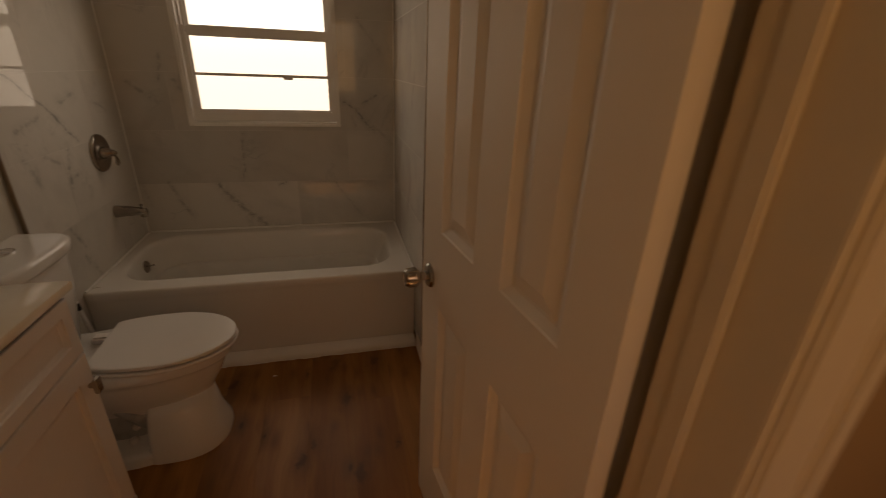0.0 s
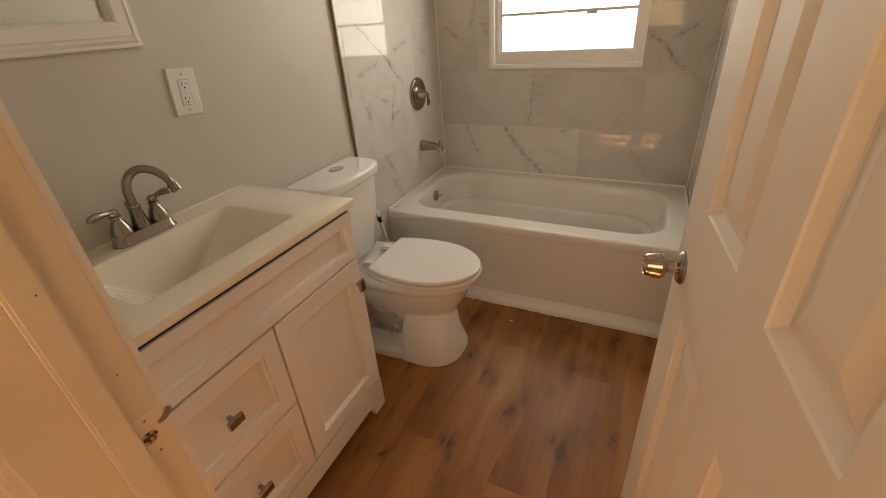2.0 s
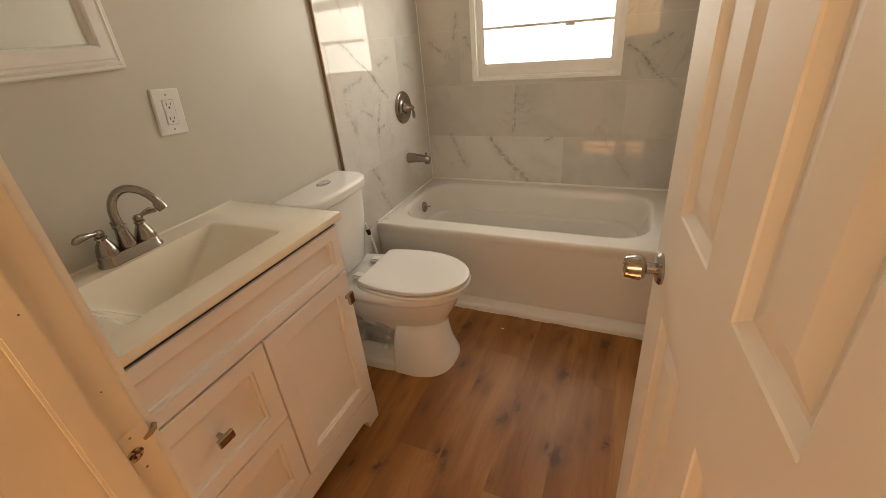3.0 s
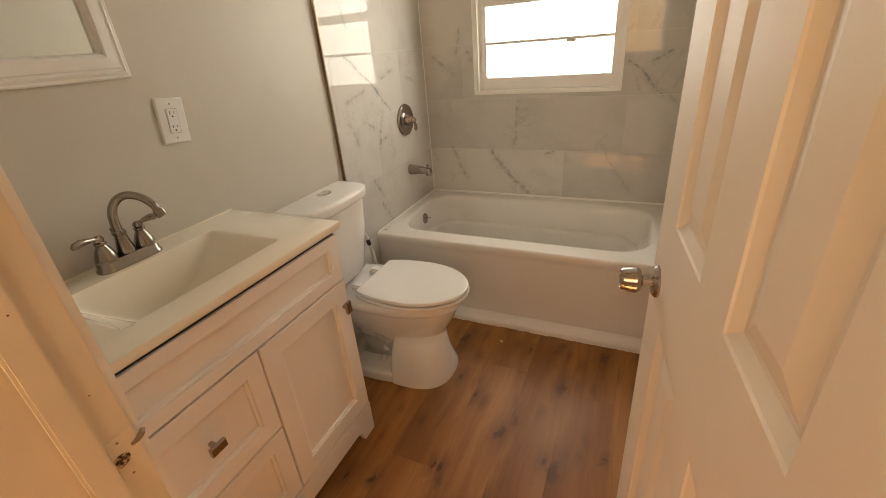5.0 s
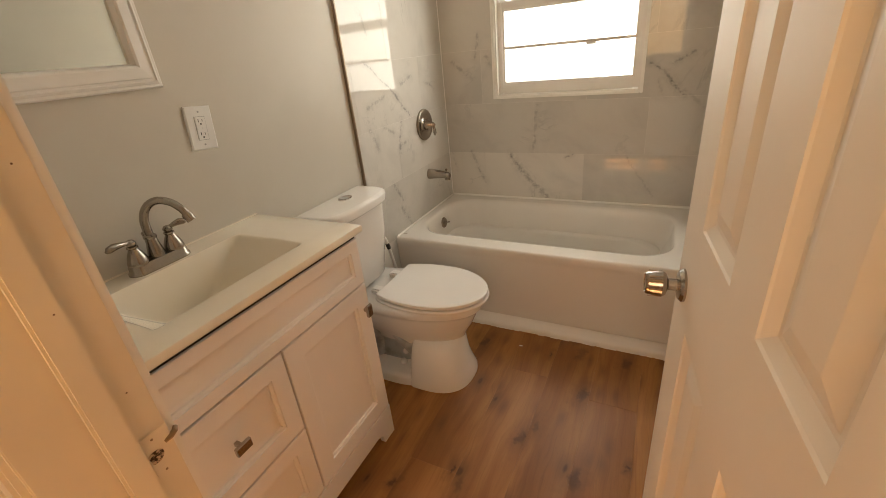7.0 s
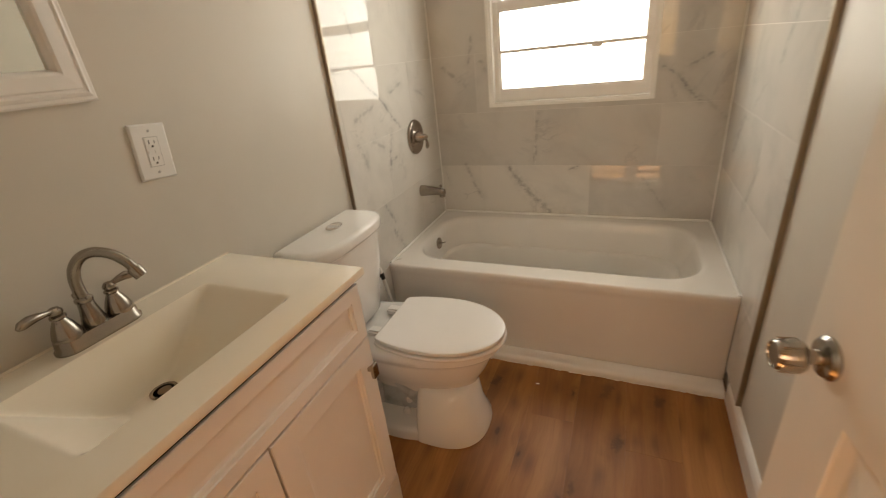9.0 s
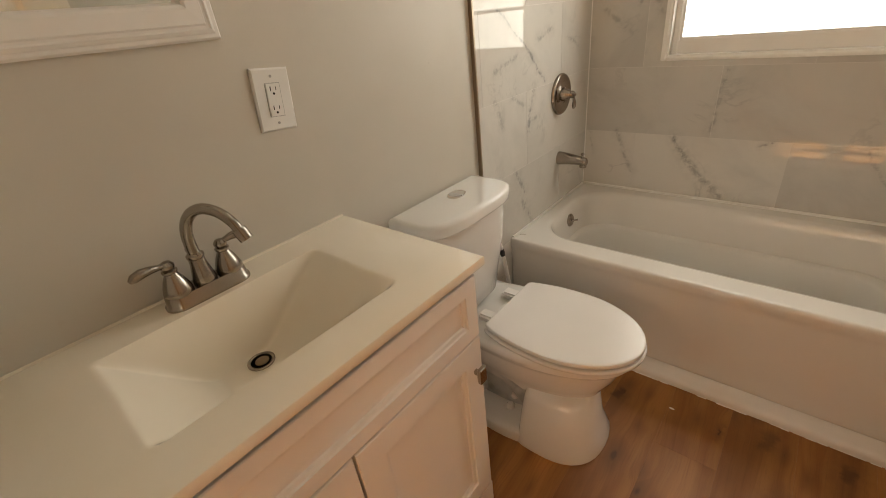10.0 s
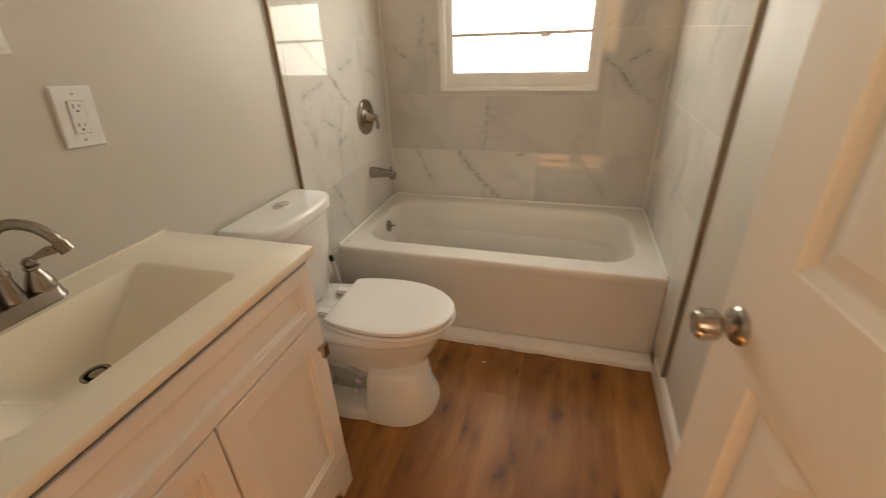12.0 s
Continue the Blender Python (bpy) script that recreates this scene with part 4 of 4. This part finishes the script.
part("lift_rod", tube([(FX - 0.022, FY, CZ + 0.025), (FX - 0.022, FY, CZ + 0.082), (FX - 0.022, FY, CZ + 0.083), (FX - 0.022, FY, CZ + 0.093), (FX - 0.022, FY, CZ + 0.096)], [0.0025, 0.0025, 0.0065, 0.0075, 0.004], 12), M_NICKEL, faucet, smooth=True)

# ---------------------------------------------------------------- mirror and outlet
mirror = thing("framed_mirror", "wall mirror in a white moulded wooden frame", "mirror")
MY0, MY1, MZ0, MZ1 = -2.215, -1.757, 1.314, 1.93


def frame_ring(d, x):
    return [(x, MY0 + d, MZ0 + d), (x, MY1 - d, MZ0 + d), (x, MY1 - d, MZ1 - d), (x, MY0 + d, MZ1 - d)]


part("frame", loft([frame_ring(d, x) for d, x in ((0, 0.0005), (0, 0.012), (0.004, 0.017), (0.010, 0.017), (0.012, 0.021), (0.017, 0.024), (0.020, 0.021), (0.024, 0.021), (0.027, 0.025), (0.052, 0.027),
                                                  (0.058, 0.024), (0.063, 0.010), (0.063, 0.004))], cap0=False, cap1=False), M_TRIM, mirror)
part("glass", box(0.002, 0.006, MY0 + 0.061, MY1 - 0.061, MZ0 + 0.061, MZ1 - 0.061), M_MIRROR, mirror, "silvered mirror glass")

outlet = thing("wall_outlet", "white duplex outlet with test buttons and cover plate", "outlet")
OY, OZ = 0.0, 0.0
OW, OH = 0.0440, 0.0645
outlet.matrix_world = Matrix.Translation((0, -1.681, 1.187)) @ pose(0, 0, 0, -5.0, 0, 0)
part("cover_plate", loft([[(x, OY + a * (OW - d), OZ + b * (OH - d)) for a, b in ((-1, -1), (1, -1), (1, 1), (-1, 1))] for d, x in ((0, 0.0003), (0, 0.003), (0.004, 0.0065))]), M_PLATE, outlet)
face = part("receptacle", box(0.005, 0.0085, OY - 0.0165, OY + 0.0165, OZ - 0.0335, OZ + 0.0335, bevel=0.001), M_PLATE, outlet)
# grey rim colours in a shaded gap round the receptacle
part("face_shadow", box(0.004, 0.0068, OY - 0.0178, OY + 0.0178, OZ - 0.0348, OZ + 0.0348), M_GREYP, outlet, "thin grey rim painted as shade round the receptacle")
for s in (-1, 1):
    zc = OZ + s * 0.0195
    part("slot", box(0.0080, 0.0088, OY - 0.0075, OY - 0.0055, zc - 0.001, zc + 0.008), M_SLOT, face)
    part("slot", box(0.0080, 0.0088, OY + 0.0055, OY + 0.0072, zc, zc + 0.007), M_SLOT, face)
    part("ground_hole", lathe([(0.0026, 0), (0.0026, 0.0008)], Matrix.Translation((0.0080, OY, zc - 0.0065)) @ pose(0, 0, 0, 0, 90, 0), 12), M_SLOT, face)
    part("plate_screw", lathe([(0.003, 0), (0.0028, 0.001), (0.001, 0.0013)], Matrix.Translation((0.0064, OY, OZ + s * 0.048)) @ pose(0, 0, 0, 0, 90, 0), 12), M_GREYP, outlet)
    part("test_button", box(0.0082, 0.0096, OY + s * 0.0075 - 0.006, OY + s * 0.0075 + 0.006, OZ - 0.004, OZ + 0.004, bevel=0.0006), M_PLATE, face)

# small wear: a fleck of paint on the floor, a nail pop in the wall, a scratch on the tub rim
fleck = lathe([(0.006, 0.0), (0.005, 0.0008), (0.001, 0.001)], Matrix.Translation((0.770, -0.936, 0.0)) @ Matrix.Diagonal((1.5, 0.7, 1, 1)), 9)
tagged(finish("paint_fleck", fleck, M_CAULK), "small fleck of white paint on the plank floor", "paint fleck")
tagged(finish("nail_pop", lathe([(0.004, 0.0), (0.003, 0.0007), (0.001, 0.001)], Matrix.Translation((0.0, -1.157, 1.191)) @ pose(0, 0, 0, 0, 90, 0), 10), M_WALL), "small nail pop in the painted wall", "nail pop", kind="structure")
part("rim_scratch", tube(smooth_path([(0.030, -0.712, TZ), (0.040, -0.704, TZ + 0.0004), (0.052, -0.701, TZ)], 4), 0.0011, 6), M_EDGE, tub)

# ---------------------------------------------------------------- wall tiles and floor planks
ROWS = [0.0, 0.11, 0.41, 0.71, 1.01, 1.31, 1.61, 1.91, 2.21, HEAD]
GAP = 0.0009
surround = {}
for key, b, label in (("back", (TL - 0.004, TR + 0.004, 0.0007, 0.011, 0.40, WZ0 - 0.001), "marble-look tiles on the window wall"),
                      ("left", (0.001, TL - 0.0007, -0.940, 0.0115, 0.0935, HEAD), "marble-look tiles on the valve wall"),
                      ("right", (TR + 0.0007, XR - 0.001, -0.950, 0.0115, 0.0935, HEAD), "marble-look tiles beside the tub")):
    bm = box(*b)
    if key == "back":
        box(TL - 0.004, WX0 - 0.001, 0.0007, 0.011, WZ0 - 0.001, HEAD, bm=bm)
        box(WX1 + 0.001, TR + 0.004, 0.0007, 0.011, WZ0 - 0.001, HEAD, bm=bm)
        box(WX0 - 0.001, WX1 + 0.001, 0.0007, 0.011, WZ1 + 0.001, HEAD, bm=bm)
    surround[key] = tagged(finish("tile_surround", bm, M_GROUT), label, "tiled wall", kind="structure")


def tile_piece(parent, material, boxes, tone):
    """One tile; its own tone rides on the object's colour."""
    bm = bmesh.new()
    for b in boxes:
        box(*b, bm=bm)
    part("tile", bm, material, parent).color = (tone, tone, tone, 1)


def spans(lo, hi, start, pitch):
    cuts = [lo] + [start + k * pitch for k in range(-6, 8) if lo + 0.01 < start + k * pitch < hi - 0.01] + [hi]
    return list(zip(cuts, cuts[1:]))


for r, (z0, z1) in enumerate(zip(ROWS, ROWS[1:])):
    odd = r % 2
    if z1 > TZ:
        for x0, x1 in spans(TL, TR, 0.267 if not odd else 0.584, 0.610):
            a, b, c, d = x0 + GAP, x1 - GAP, max(z0, 0.405) + GAP, z1 - GAP
            pieces = []
            for p, q, e, f2 in ((a, b, c, min(d, WZ0)), (a, min(b, WX0), max(c, WZ0), min(d, WZ1)), (max(a, WX1), b, max(c, WZ0), min(d, WZ1)), (a, b, max(c, WZ1), d)):
                if q - p > 0.002 and f2 - e > 0.002:
                    pieces.append((p, q, TB, 0.0036, e, f2))
            if pieces:
                # low left tiles lighter, other back tiles darker than the side walls'
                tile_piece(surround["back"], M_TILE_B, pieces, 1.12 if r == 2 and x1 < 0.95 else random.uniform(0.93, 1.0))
    low = max(z0, 0.094)
    if z1 - low > 0.005:
        for y0, y1 in spans(-0.938, -0.0005, -0.61 if odd else -0.305, 0.610):
            tile_piece(surround["left"], M_TILE_L, [(TL - 0.0036, TL, y0 + GAP, y1 - GAP, low + GAP, z1 - GAP)], random.uniform(1.0, 1.08))
        for y0, y1 in spans(-0.948, -0.0005, -0.61 if odd else -0.305, 0.610):
            tile_piece(surround["right"], M_TILE_R, [(TR, TR + 0.0036, y0 + GAP, y1 - GAP, low + GAP, z1 - GAP)], random.uniform(1.0, 1.08))
tagged(finish("tile_edge_trim", box(0.0005, TL + 0.002, -0.9475, -0.9402, 0.0935, HEAD - 0.001, bevel=0.001), M_EDGE), "dark metal edge strip ending the tiles", "trim", kind="structure")
tagged(finish("tile_edge_trim", box(TR - 0.002, XR - 0.0005, -0.9595, -0.9502, 0.0935, HEAD - 0.001, bevel=0.001), M_EDGE), "dark metal edge strip ending the tiles", "trim", kind="structure")

PW, PL = 0.182, 1.22
shared = {}


def plank(x0, x1, y0, y1):
    key = (round(x1 - x0, 4), round(y1 - y0, 4))
    if key not in shared:
        w, h = key
        bm = bmesh.new()
        loft([[(d, d, z), (w - d, d, z), (w - d, h - d, z), (d, h - d, z)] for d, z in ((0.0001, -0.0052), (0.0001, -0.0003), (0.0005, 0.0))], bm, cap0=False)
        me = bpy.data.meshes.new("plank")
        bm.to_mesh(me)
        bm.free()
        me.materials.append(M_OAK)
        shared[key] = me
    ob = new("plank", shared[key])
    ob.parent = floor
    ob.location = (x0, y0, 0)


for i in range(-5, 14):
    x0, x1 = max(-0.8, 0.03 + i * PW), min(2.4, 0.03 + (i + 1) * PW)
    if x1 - x0 < 0.02:
        continue
    start = -3.4 + ((i * 0.47) % 1.0) * PL
    cuts = [-3.4] + [start + k * PL for k in range(5) if -3.35 < start + k * PL < -0.05] + [-0.01]
    for y0, y1 in zip(cuts, cuts[1:]):
        # the bathroom is narrower than the hall
        inside = x1 > 0.02 and x0 < XR - 0.02
        if inside:
            plank(x0, x1, y0, y1)
        elif y0 < DOORWALL:
            plank(x0, x1, y0, min(y1, DOORWALL))
